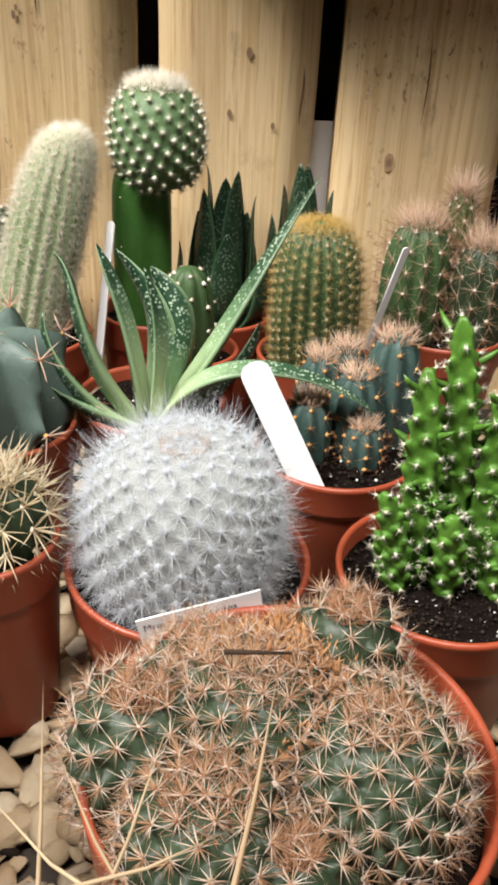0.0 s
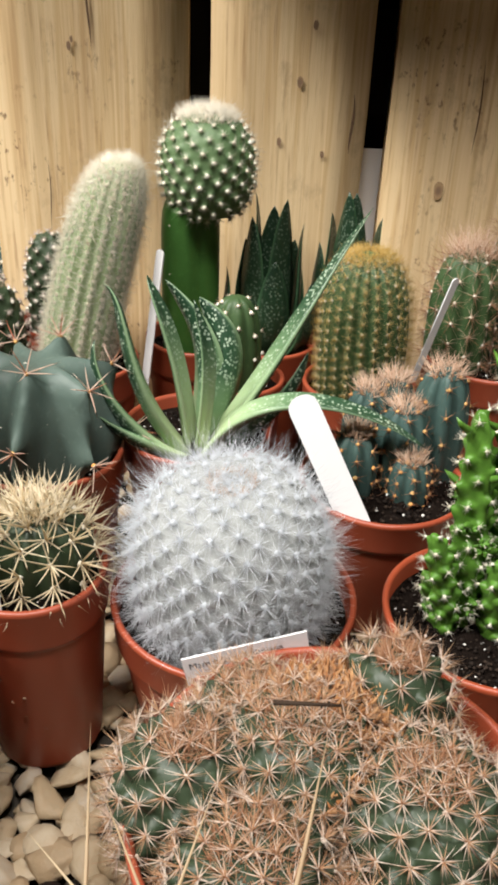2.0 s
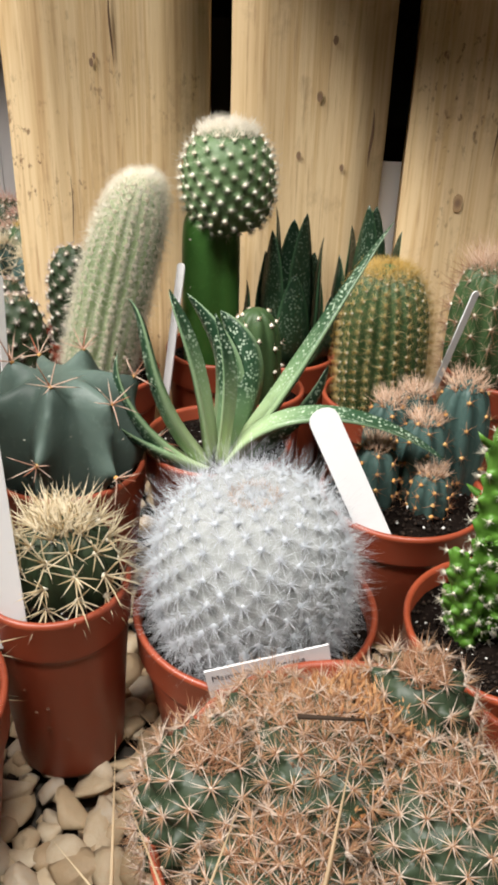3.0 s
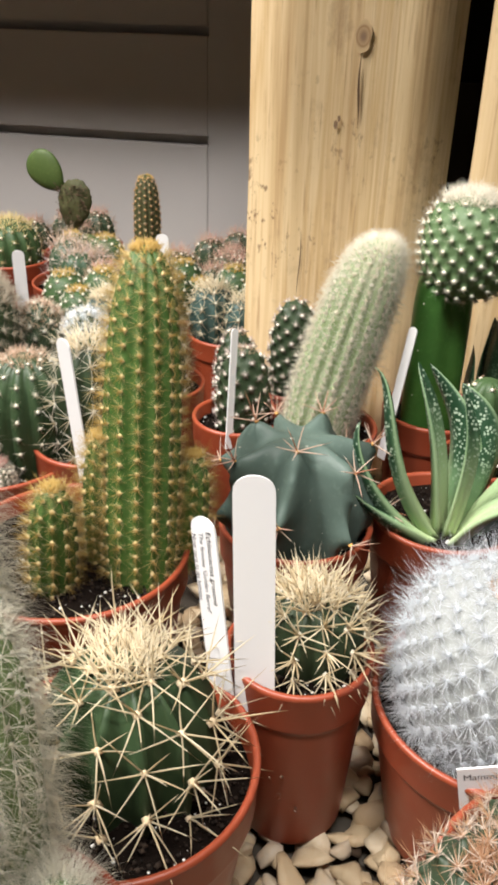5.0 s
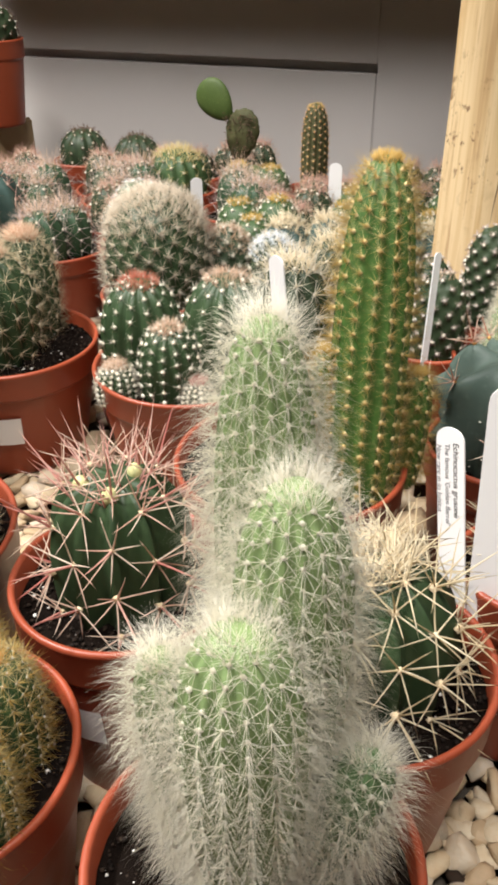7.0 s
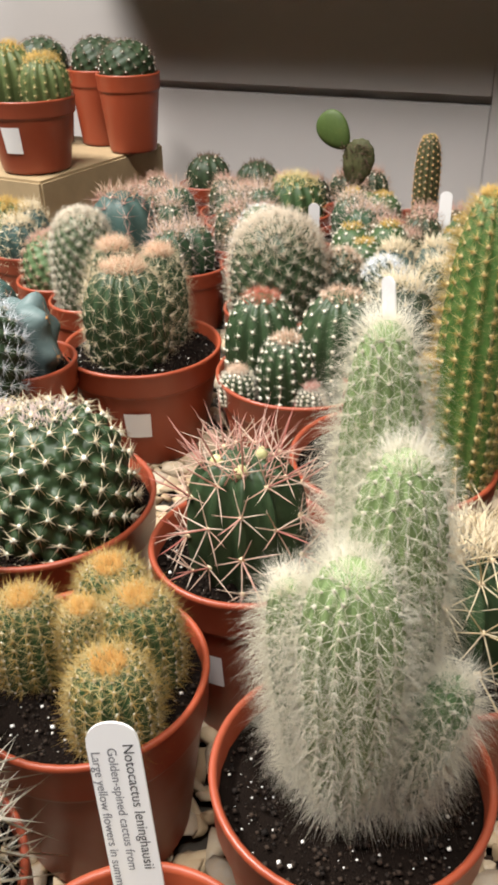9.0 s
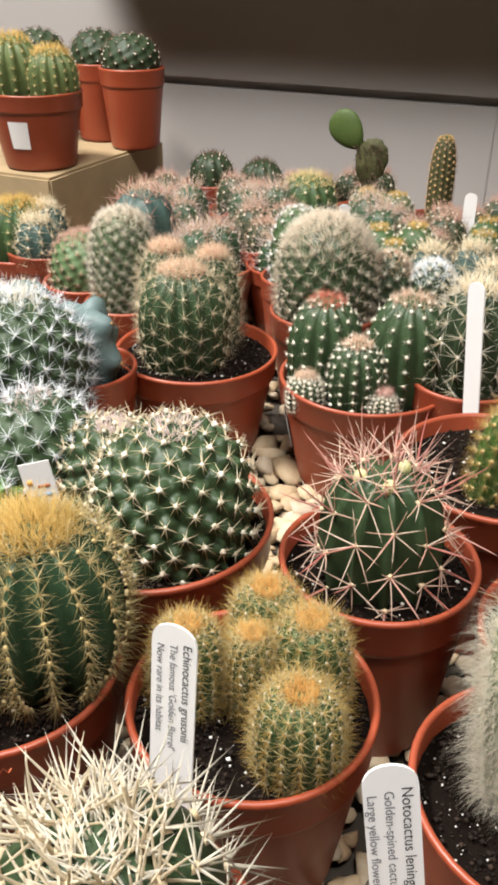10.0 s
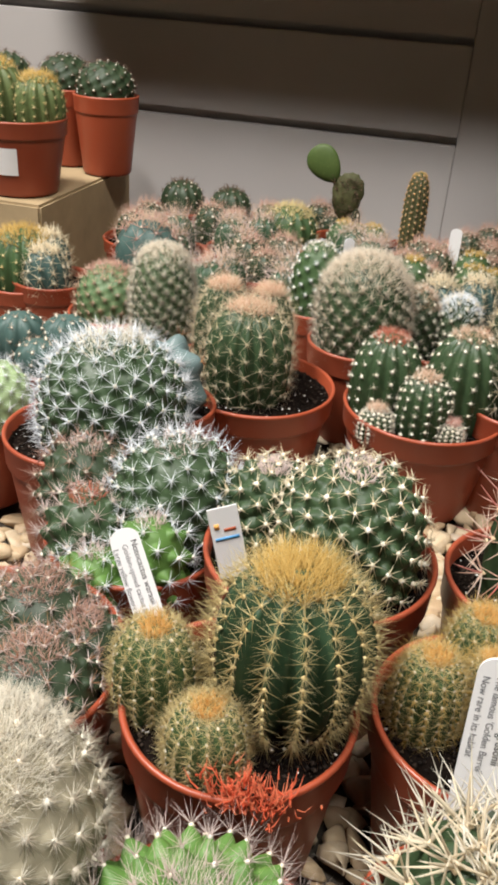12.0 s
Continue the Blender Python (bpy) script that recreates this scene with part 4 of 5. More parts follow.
# grafted ball on a green stock
ob, s = pot_thing("grafted_cactus", -0.050, 0.255, 0.100, 0.036, "globe cactus grafted on a smooth green stem", group=H)
b = Body(-0.006, -0.004, s - 0.004, 0.110, 0.0205, p=6.0, base=0.95, mid=0.5, ribs=3, depth=0.30, sharp=0.8)
stem(ob, b, G_STOCK, rows=5, felt=FELT, felt_size=0.0006, name="stock", label="smooth three-ribbed green stock")
b = Body(0.006, -0.004, s + 0.094, 0.061, 0.0285, p=2.4, base=0.5, mid=0.45)
stem(ob, b, G_SOFT, n=190, felt=FELT, felt_size=0.0015, tub=(0.0020, 0.0022, 0.0), spines=((11, 0.0046, 0.00011, 45, 88, S_IVORY, 0.0), (3, 0.0070, 0.00008, 5, 60, S_IVORY, 0.0)), crown=(650, 0.0080, 0.00011, 0.62, S_PALE))

# small ribbed ball behind the gasteria
ob, s = pot_thing("small_ribbed_cactus", -0.018, 0.196, 0.098, 0.028, "small green ribbed cactus with white areoles", group=H, detail=0.4)
b = Body(-0.004, 0, s - 0.004, 0.066, 0.0165, p=2.6, ribs=9, depth=0.16)
stem(ob, b, G_MID, rows=6, felt=FELT, felt_size=0.0017, spines=((4, 0.004, 0.00014, 30, 85, S_TAN, 0.0),))

# dark upright leaf rosettes against the boards
for x, y, count, sd in ((0.000, 0.262, 10, 3), (0.056, 0.268, 9, 8)):
    ob, s = pot_thing("haworthia", x, y, 0.096, 0.033, "dark green upright haworthia rosette in a small pot", "succulent", detail=0.3)
    rr = random.Random(sd)
    for k in range(count):
        w = k * 2.4 + sd
        out = 0.008 + 0.024 * k / count
        h = 0.117 - 0.060 * k / count + rr.uniform(-0.007, 0.007)
        tx, ty, z = out * math.cos(w) - 0.002, out * math.sin(w) * 0.8, s - 0.004
        leaf(ob, ((tx * 0.3, ty * 0.3, z), (tx * 0.95, ty * 0.95, z + h * 0.33), (tx * 1.05, ty * 1.05, z + h * 0.68), (tx * 0.95 + 0.004 * math.cos(w), ty, z + h)), 0.0115, 0.0050, mat=LEAF_DARK, face=(-math.cos(w), -math.sin(w), 0.2))

# tan-spined columns at the boards
ob, s = pot_thing("spiny_cactus", 0.150, 0.246, 0.098, 0.045, "green ribbed cactus with long tan spines and brown offsets", group=H)
for dx, dy, h, r, skin in ((-0.022, 0.004, 0.084, 0.0235, G_MID), (0.008, 0.026, 0.100, 0.012, G_OLIVE), (0.020, -0.010, 0.075, 0.022, G_DARK)):
    b = Body(dx, dy, s - 0.004, h, r, p=2.8, base=0.85, ribs=12, depth=0.16)
    stem(ob, b, skin, rows=8, felt=FELT, felt_size=0.0014, spines=((8, 0.012, 0.00014, 45, 88, S_TAN, 0.0), (3, 0.020, 0.00016, 5, 50, S_BROWN, 0.0)), crown=(150, 0.020, 0.00014, 0.6, S_TAN))

# grey clusters left of the leaning column
ob, s = pot_thing("grey_cluster_cactus", -0.180, 0.216, 0.096, 0.031, "grey-white spined cluster cactus in a small pot", group=H)
for dx, dy, h, r in ((0.004, 0.0, 0.062, 0.0175), (-0.006, 0.018, 0.066, 0.0140)):
    stem(ob, Body(dx, dy, s - 0.004, h, r, p=2.3, base=0.85), G_DARK, n=95, knob=0.0018, knob_size=0.002, felt=FELT, felt_size=0.0014, spines=((16, 0.0042, 0.00013, 50, 88, S_GREYPINK, 0.0),), crown=(50, 0.004, 0.0001, 0.4, S_TAN))
ob, s = pot_thing("grey_cluster_cactus", -0.157, 0.276, 0.096, 0.026, "grey-white spined column cactus in a small pot", group=H)
stem(ob, Body(0.004, -0.004, s - 0.004, 0.078, 0.0165, p=2.6, base=0.85), G_DARK, n=130, knob=0.0018, knob_size=0.002, felt=FELT, felt_size=0.0014, spines=((16, 0.0042, 0.00013, 50, 88, S_GREYPINK, 0.0),))

# ---- plants in the middle ----
ob, s = pot_thing("tall_column_cactus", -0.2144, 0.0252, 0.112, 0.057, "tall green column cactus with golden spines and pups", group=H)
for dx, dy, h, r, lx, ly in ((0.034, 0.000, 0.150, 0.0182, -0.006, 0.040), (-0.002, -0.018, 0.056, 0.0115, 0.004, 0.0), (0.014, 0.006, 0.070, 0.0095, 0.0, 0.004), (0.050, 0.018, 0.058, 0.0105, 0.004, 0.006)):
    b = Body(dx, dy, s - 0.004, h, r, p=2.6 if h > 0.1 else 2.4, base=0.86, ribs=14 if h > 0.1 else 11, depth=0.13, lean=(lx, ly), curve=1.1)
    stem(ob, b, G_COLUMN, rows=int(175 * h), felt=FELT_Y, felt_size=0.0012, spines=((15, 0.0072, 0.00006, 35, 85, S_GOLDPALE, 0.0), (9, 0.0090, 0.00006, 0, 55, S_YELLOW, 0.0)), crown=(200, 0.004, 0.00013, 0.35, S_YELLOW))

# large cream-spined barrel
ob, s = pot_thing("barrel_cactus", -0.1517, -0.0748, 0.0967, 0.0521, "dark green barrel cactus with thick cream spines", group=H, depth=0.014)
b = Body(0.002, 0.006, s - 0.006, 0.062, 0.0335, p=2.2, base=0.8, ribs=12, depth=0.26, sharp=-0.9)
stem(ob, b, G_DARKGREEN, rows=5, felt=FELT_T, felt_size=0.0022, spines=((7, 0.0235, 0.00026, 45, 84, S_CREAM, 0.0), (1, 0.026, 0.0003, 5, 40, S_CREAM, 0.0)), crown=(190, 0.014, 0.00028, 0.42, S_CREAM), clusters=True)

# white woolly columns
ob, s = pot_thing("woolly_cluster_cactus", -0.1606, -0.1661, 0.1007, 0.0504, "cluster of white woolly green columns in one pot", group=H, depth=0.012)
for dx, dy, h, r, lx, ly, skin in ((0.000, -0.004, 0.112, 0.0172, 0.0, -0.004, G_TIP), (0.005, 0.014, 0.138, 0.0160, 0.000, 0.002, G_TIP), (-0.006, 0.026, 0.168, 0.0138, -0.005, 0.012, G_TIP), (-0.016, 0.000, 0.096, 0.0105, -0.006, -0.006, G_TIP), (0.017, 0.004, 0.070, 0.0105, 0.014, 0.000, G_SOFT)):
    b = Body(dx, dy, s - 0.004, h, r, p=2.5, base=0.34, mid=0.62, ribs=17, depth=0.13, lean=(lx, ly))
    stem(ob, b, skin, rows=int(215 * h), felt=S_IVORY, felt_size=0.00085, spines=((8, 0.0085, 0.00005, 35, 88, S_IVORY, -0.3), (9, 0.0135, 0.00004, 0, 70, S_IVORY, -0.35)), crown=(240, 0.010, 0.00004, 0.5, S_IVORY), bare=0.5)

# pink-spined barrel
ob, s = pot_thing("pink_spined_cactus", -0.2522, -0.0742, 0.1067, 0.0472, "dark green ribbed cactus with long pink spines", group=H, depth=0.012)
b = Body(0.0, 0.0, s - 0.006, 0.068, 0.0290, p=2.5, base=0.8, ribs=11, depth=0.27, sharp=-0.9, dip=0.05)
stem(ob, b, G_DARKGREEN, rows=5, felt=FELT_T, felt_size=0.0018, spines=((7, 0.0195, 0.00025, 48, 84, S_TAN, 0.0), (1, 0.025, 0.00036, 0, 35, S_PINK, 0.1)), crown=(34, 0.024, 0.00030, 0.75, S_PINK), clusters=True)
sticker(ob, 0.0472, 0.1, -92, 0.045, 0.066, 0.024)
for bud in ((0.004, -0.011, s + 0.057, 0.0039), (-0.010, -0.008, s + 0.057, 0.0040), (0.006, 0.005, s + 0.059, 0.0035)):
    bm = bmesh.new()
    bmesh.ops.create_uvsphere(bm, u_segments=12, v_segments=8, radius=bud[3])
    bmesh.ops.scale(bm, vec=(0.85, 0.85, 1.15), verts=bm.verts)
    bmesh.ops.translate(bm, vec=bud[:3], verts=bm.verts)
    part("flower_bud", bm, BUD, ob, "pale yellow-green flower bud")

# golden cluster
ob, s = pot_thing("golden_cluster_cactus", -0.2737, -0.1704, 0.1003, 0.0498, "cluster of golden-spined columns with orange tops", group=H)
for dx, dy, h, r in ((0.025, -0.015, 0.043, 0.0165), (0.018, 0.014, 0.050, 0.0160), (-0.006, 0.028, 0.046, 0.0155), (-0.026, -0.004, 0.045, 0.0150), (-0.002, 0.004, 0.043, 0.0110)):
    b = Body(dx, dy, s - 0.004, h, r, p=2.4, base=0.85, ribs=16, depth=0.16, dip=0.10)
    stem(ob, b, G_MID, rows=13, felt=FELT, felt_size=0.0008, spines=((11, 0.0064, 0.0001, 40, 85, S_GOLDPALE, 0.0), (3, 0.0080, 0.0001, 5, 45, S_YELLOW, 0.0)), crown=(260, 0.0062, 0.00010, 0.36, S_ORANGE))

# white-knobbed globe with a pinkish crown
ob, s = pot_thing("knobbed_globe_cactus", -0.3627, -0.0952, 0.1120, 0.0608, "dark green knobbed globe cactus with pale star spines", group=H)
for dx, dy, h, r, n in ((0.014, 0.000, 0.074, 0.0345, 175), (-0.032, 0.020, 0.054, 0.024, 95)):
    b = Body(dx, dy, s - 0.012, h, r, p=2.2, base=0.8, dip=0.02)
    stem(ob, b, G_DARKGREEN, n=n, felt=FELT, felt_size=0.0017, tub=(0.0062, 0.0050, 0.35), spines=((6, 0.0076, 0.00026, 45, 86, S_CREAM, 0.0),), crown=(110, 0.005, 0.00028, 0.36, S_GREYPINK))

# golden barrel with offsets
ob, s = pot_thing("golden_barrel_cactus", -0.3761, -0.1968, 0.1012, 0.0511, "ribbed golden-spined barrel cactus with two offsets", group=H)
b = Body(0.018, 0.010, s - 0.001, 0.076, 0.0345, p=2.4, base=0.42, mid=0.52, ribs=15, depth=0.30, sharp=-0.85, dip=0.03)
stem(ob, b, G_BARREL, rows=20, felt=FELT_Y, felt_size=0.0011, spines=((9, 0.0095, 0.0001, 35, 85, S_GOLDPALE, 0.0), (3, 0.0115, 0.00012, 5, 45, S_GOLDPALE, 0.0)), crown=(800, 0.0115, 0.00011, 0.55, S_YELLOW), fine=1.3)
for dx, dy, h, r in ((-0.006, -0.028, 0.036, 0.0165), (-0.037, -0.004, 0.048, 0.0180)):
    b = Body(dx, dy, s - 0.004, h, r, p=2.3, base=0.8, ribs=15, depth=0.15, dip=0.08)
    stem(ob, b, G_MID, rows=13, felt=FELT, felt_size=0.0008, spines=((12, 0.0070, 0.0001, 30, 85, S_GOLDPALE, 0.0),), crown=(220, 0.006, 0.00011, 0.36, S_ORANGE))

# ---- front edge ----
ob, s = pot_thing("barrel_cactus", -0.272, -0.274, 0.100, 0.044, "barrel cactus with a dense crown of cream spines", group=H)
b = Body(0, 0, s - 0.006, 0.064, 0.036, p=2.2, base=0.8, ribs=15, depth=0.18)
stem(ob, b, G_DARKGREEN, rows=6, felt=FELT_T, felt_size=0.0026, spines=((8, 0.019, 0.00042, 38, 82, S_PALE, 0.0), (2, 0.022, 0.00046, 0, 40, S_PALE, 0.0)), crown=(80, 0.015, 0.00036, 0.45, S_PALE), clusters=True)
ob, s = pot_thing("yellow_cactus", -0.183, -0.268, 0.104, 0.043, "small golden-spined cactus low in its pot", group=H, depth=0.014)
stem(ob, Body(-0.016, -0.006, s - 0.004, 0.034, 0.02, p=2.3, ribs=18, depth=0.1), G_OLIVE, rows=12, felt=FELT_Y, felt_size=0.0009, spines=((9, 0.007, 0.00013, 35, 85, S_GOLDPALE, 0.0),), crown=(200, 0.007, 0.00014, 0.6, S_YELLOW))
ob, s = pot_thing("tufted_green_cactus", -0.362, -0.308, 0.094, 0.050, "bright green knobbly cactus with grey-pink hairs", group=H)
b = Body(0, 0.004, s - 0.006, 0.046, 0.036, p=2.1, base=0.85, dip=0.03)
stem(ob, b, G_FRESH, n=96, tub=(0.0085, 0.0052, 0.3), felt=FELT, felt_size=0.0012, spines=((12, 0.0120, 0.00009, 15, 80, S_GREYPINK, 0.0),), crown=(260, 0.013, 0.0001, 0.5, S_GREYPINK), fine=1.4)
ob, s = pot_thing("woolly_globe_cactus", -0.442, -0.288, 0.094, 0.042, "cream woolly globe cactus with white knobs", group=H)
b = Body(0.0, 0.0, s - 0.006, 0.074, 0.040, p=2.2, base=0.7)
stem(ob, b, G_DUN, n=190, tub=(0.0026, 0.0028, 0.0), felt=FELT, felt_size=0.0016, spines=((26, 0.0075, 0.0001, 45, 88, S_PALE, 0.0), (6, 0.0095, 0.00008, 5, 60, S_DUN, 0.0)), crown=(1600, 0.009, 0.0001, 0.70, S_PALE))
ob, s = pot_thing("brown_cushion_cactus", -0.489, -0.205, 0.100, 0.060, "low brown-spined clumping cactus filling a wide pot", group=H)
for dx, dy, r, h in ((0.028, -0.012, 0.026, 0.036), (0.010, 0.026, 0.026, 0.038), (-0.022, 0.012, 0.028, 0.036), (-0.012, -0.026, 0.026, 0.032), (0.034, 0.020, 0.02, 0.028)):
    b = Body(dx, dy, s - 0.010, h + 0.004, r, p=2.1, base=0.85)
    stem(ob, b, G_BLUEDARK, n=int(80 * (r / 0.025) ** 2), tub=(0.0030, 0.0026, 0.1), felt=FELT, felt_size=0.001, spines=((8, 0.0070, 0.00017, 50, 88, S_GREYPINK, 0.0), (2, 0.008, 0.00016, 5, 45, S_BROWN, 0.0)), crown=(260, 0.006, 0.00013, 0.5, S_PINKBROWN))

# spiny dark cluster
ob, s = pot_thing("starry_cluster_cactus", -0.467, -0.088, 0.092, 0.052, "dark green clustered cactus with white starry spines", group=H)
for dx, dy, h, r, mat, skin in ((0.018, 0.016, 0.070, 0.034, S_WHITE, G_DARKGREEN), (-0.022, -0.016, 0.046, 0.023, S_GREYPINK, G_DARKGREEN), (0.018, -0.026, 0.046, 0.0185, S_WHITE, G_FRESH), (-0.042, 0.022, 0.052, 0.026, S_PINKBROWN, G_DARK), (-0.008, -0.042, 0.030, 0.016, S_WHITE, G_FRESH)):
    b = Body(dx, dy, s - 0.008, h, r, p=2.2, base=0.85)
    stem(ob, b, skin, n=int(105 * (r / 0.03) ** 2), tub=(0.0050, 0.0040, 0.25), felt=FELT, felt_size=0.0012, spines=((7, 0.0092, 0.00016, 45, 84, mat, 0.0), (2, 0.0110, 0.00017, 0, 45, mat, 0.0)), crown=(60, 0.007, 0.00017, 0.4, S_RED if mat is S_GREYPINK else S_GREYPINK))
ob, s = pot_thing("starry_globe_cactus", -0.542, -0.006, 0.100, 0.050, "dark green globe cactus under dense white spines", group=H)
b = Body(0.022, 0.006, s - 0.006, 0.080, 0.045, p=2.3, base=0.8)
stem(ob, b, G_DARKGREEN, n=200, tub=(0.0048, 0.0042, 0.25), felt=FELT, felt_size=0.0013, spines=((8, 0.0105, 0.00018, 45, 82, S_WHITE, 0.0), (2, 0.012, 0.0002, 0, 40, S_WHITE, 0.0)), crown=(110, 0.012, 0.0002, 0.5, S_PALE))
# horned blue-grey cactus
ob, s = pot_thing("horned_cactus", -0.505, 0.052, 0.100, 0.038, "smooth blue-grey cactus with horn-like lobes", group=H)
b = Body(0.0, 0.0, s - 0.006, 0.062, 0.027, p=2.5, base=0.7, ribs=5, depth=0.3, sharp=0.8, dip=0.1)
stem(ob, b, G_PALE, rows=4, knob=0.006, knob_size=0.007, felt=FELT_O, felt_size=0.0012, spines=((4, 0.010, 0.0002, 30, 85, S_BROWN, 0.1),), fine=1.3)

# ---- plants behind ----
ob, s = pot_thing("ribbed_cluster_cactus", -0.3262, 0.1447, 0.0896, 0.0624, "cluster of dark green ribbed globes with white areoles", group=H, depth=0.014)
for dx, dy, h, r, top in ((-0.032, 0.000, 0.070, 0.0275, S_RED), (0.026, 0.008, 0.078, 0.0300, S_TAN), (0.000, -0.024, 0.052, 0.0205, S_TAN), (-0.032, -0.038, 0.026, 0.0130, S_TAN), (0.022, -0.032, 0.022, 0.0105, S_PINK)):
    b = Body(dx, dy, s - 0.004, h, r, p=2.3, base=0.8, ribs=14, depth=0.16)
    stem(ob, b, G_DARKGREEN, rows=10, felt=FELT, felt_size=0.0015, spines=((8, 0.0050, 0.00014, 40, 85, S_PALE, 0.0),), crown=(170, 0.0060, 0.00016, 0.5, top))
sticker(ob, 0.0624, 0.083, 205, 0.026, 0.054, 0.02)
ob, s = pot_thing("crowned_globe_cactus", -0.4564, 0.1304, 0.0913, 0.0621, "dark green globe cactus with a peach woolly crown", group=H)
for dx, dy, h, r in ((-0.006, -0.008, 0.082, 0.0335), (-0.036, 0.022, 0.086, 0.0230), (-0.002, 0.034, 0.082, 0.0210)):
    b = Body(dx, dy, s - 0.006, h, r, p=2.0, base=0.72, mid=0.50, ribs=18, depth=0.16, dip=0.03)
    stem(ob, b, G_DARKGREEN, rows=9, felt=FELT, felt_size=0.0009, spines=((8, 0.0115, 0.00014, 30, 85, S_CREAM, 0.0),), crown=(320, 0.009, 0.00014, 0.50, S_PEACH))
sticker(ob, 0.0621, 0.085, -62, 0.030, 0.052, 0.022)
ob, s = pot_thing("white_dome_cactus", -0.392, 0.238, 0.096, 0.046, "large dome cactus with cream spines", group=H, detail=0.3)
stem(ob, Body(0, 0, s - 0.006, 0.090, 0.039, p=2.4, base=0.75), G_DARKGREEN, n=230, knob=0.0020, knob_size=0.0026, felt=FELT, felt_size=0.0013, spines=((14, 0.0095, 0.00014, 30, 85, S_DUN, 0.0), (3, 0.012, 0.00012, 5, 50, S_PALE, 0.0)), crown=(1500, 0.009, 0.00014, 0.9, S_DUN))
ob, s = pot_thing("white_cluster_cactus", -0.326, 0.272, 0.090, 0.044, "cluster of pale spined round cacti in one pot", group=H, detail=0.3)
for dx, dy, h, r, m2 in ((-0.022, -0.004, 0.064, 0.0210, S_TAN), (0.014, 0.0, 0.060, 0.0205, S_WHITE)):
    stem(ob, Body(dx, dy, s - 0.004, h, r, p=2.2, base=0.8), G_DARK, n=110, knob=0.0018, knob_size=0.002, felt=FELT, felt_size=0.0012, spines=((13, 0.0060, 0.00015, 30, 85, S_PALE, 0.0),), crown=(420, 0.0065, 0.00014, 0.85, m2))
ob, s = pot_thing("white_dome_cactus", -0.448, 0.316, 0.092, 0.034, "round cactus with white spines", group=H, detail=0.3)
stem(ob, Body(0, 0, s - 0.004, 0.076, 0.0245, p=2.3, base=0.8), G_MID, n=110, knob=0.002, knob_size=0.0022, felt=FELT, felt_size=0.0015, spines=((11, 0.005, 0.00015, 40, 85, S_WHITE, 0.0),), crown=(150, 0.005, 0.00014, 0.6, S_PALE))
ob, s = pot_thing("white_column_cactus", -0.560, 0.196, 0.090, 0.036, "short white-spined column cactus", group=H, detail=0.3)
stem(ob, Body(0, 0, s - 0.004, 0.090, 0.0260, p=2.8, base=0.8), G_MID, n=230, knob=0.0014, knob_size=0.002, felt=FELT, felt_size=0.0009, spines=((26, 0.0080, 0.00012, 35, 88, S_PALE, 0.0),), crown=(800, 0.006, 0.00013, 0.8, S_DUN))
ob, s = pot_thing("pale_dome_cactus", -0.625, 0.232, 0.088, 0.040, "round cactus with a pinkish spiny crown", group=H, detail=0.3)
stem(ob, Body(0, 0, s - 0.004, 0.056, 0.031, p=2.2, base=0.8), G_SOFT, n=130, knob=0.002, knob_size=0.0024, felt=FELT, felt_size=0.001, spines=((13, 0.007, 0.00015, 30, 85, S_TAN, 0.0),), crown=(260, 0.007, 0.00015, 0.7, S_PINK))
ob, s = pot_thing("blue_cluster_cactus", -0.640, 0.125, 0.084, 0.050, "cluster of smooth blue-green ribbed cacti", group=H, detail=0.3)
for dx, dy, h, r in ((-0.022, 0.006, 0.044, 0.024), (0.016, 0.016, 0.044, 0.024), (0.010, -0.022, 0.036, 0.02)):
    stem(ob, Body(dx, dy, s - 0.004, h, r, p=2.4, ribs=9, depth=0.2), G_BLUE, rows=6, felt=FELT, felt_size=0.0013, spines=((5, 0.005, 0.00016, 40, 85, S_TAN, 0.0),))
ob, s = pot_thing("pale_green_cactus", -0.640, 0.030, 0.086, 0.042, "pale green cactus with white hairs", group=H, detail=0.3)
stem(ob, Body(0.01, -0.006, s - 0.004, 0.046, 0.032, p=2.2), G_LIGHT, n=120, knob=0.002, knob_size=0.003, felt=FELT, felt_size=0.001, spines=((8, 0.008, 0.00013, 30, 85, S_WHITE, 0.0),))
ob, s = pot_thing("pale_spined_cactus", -0.258, 0.156, 0.098, 0.040, "ribbed cactus with long pale straw spines", group=H, detail=0.5)
stem(ob, Body(0, 0, s - 0.006, 0.080, 0.0255, p=2.4, base=0.8, ribs=11, depth=0.2), G_DARK, rows=8, felt=FELT, felt_size=0.0015, spines=((7, 0.0160, 0.0002, 40, 85, S_PALE, 0.0), (2, 0.019, 0.0002, 5, 40, S_CREAM, 0.0)), crown=(80, 0.014, 0.0002, 0.5, S_CREAM))
ob, s = pot_thing("pale_spined_cactus", -0.258, 0.262, 0.092, 0.040, "ribbed cactus with straw-coloured spines", group=H, detail=0.3)
stem(ob, Body(0, 0, s - 0.006, 0.068, 0.0270, p=2.4, base=0.8, ribs=11, depth=0.2), G_DARK, rows=8, felt=FELT, felt_size=0.0015, spines=((7, 0.0150, 0.0002, 40, 85, S_CREAM, 0.0),), crown=(110, 0.012, 0.0002, 0.6, S_CREAM))

# ---- far rows ----


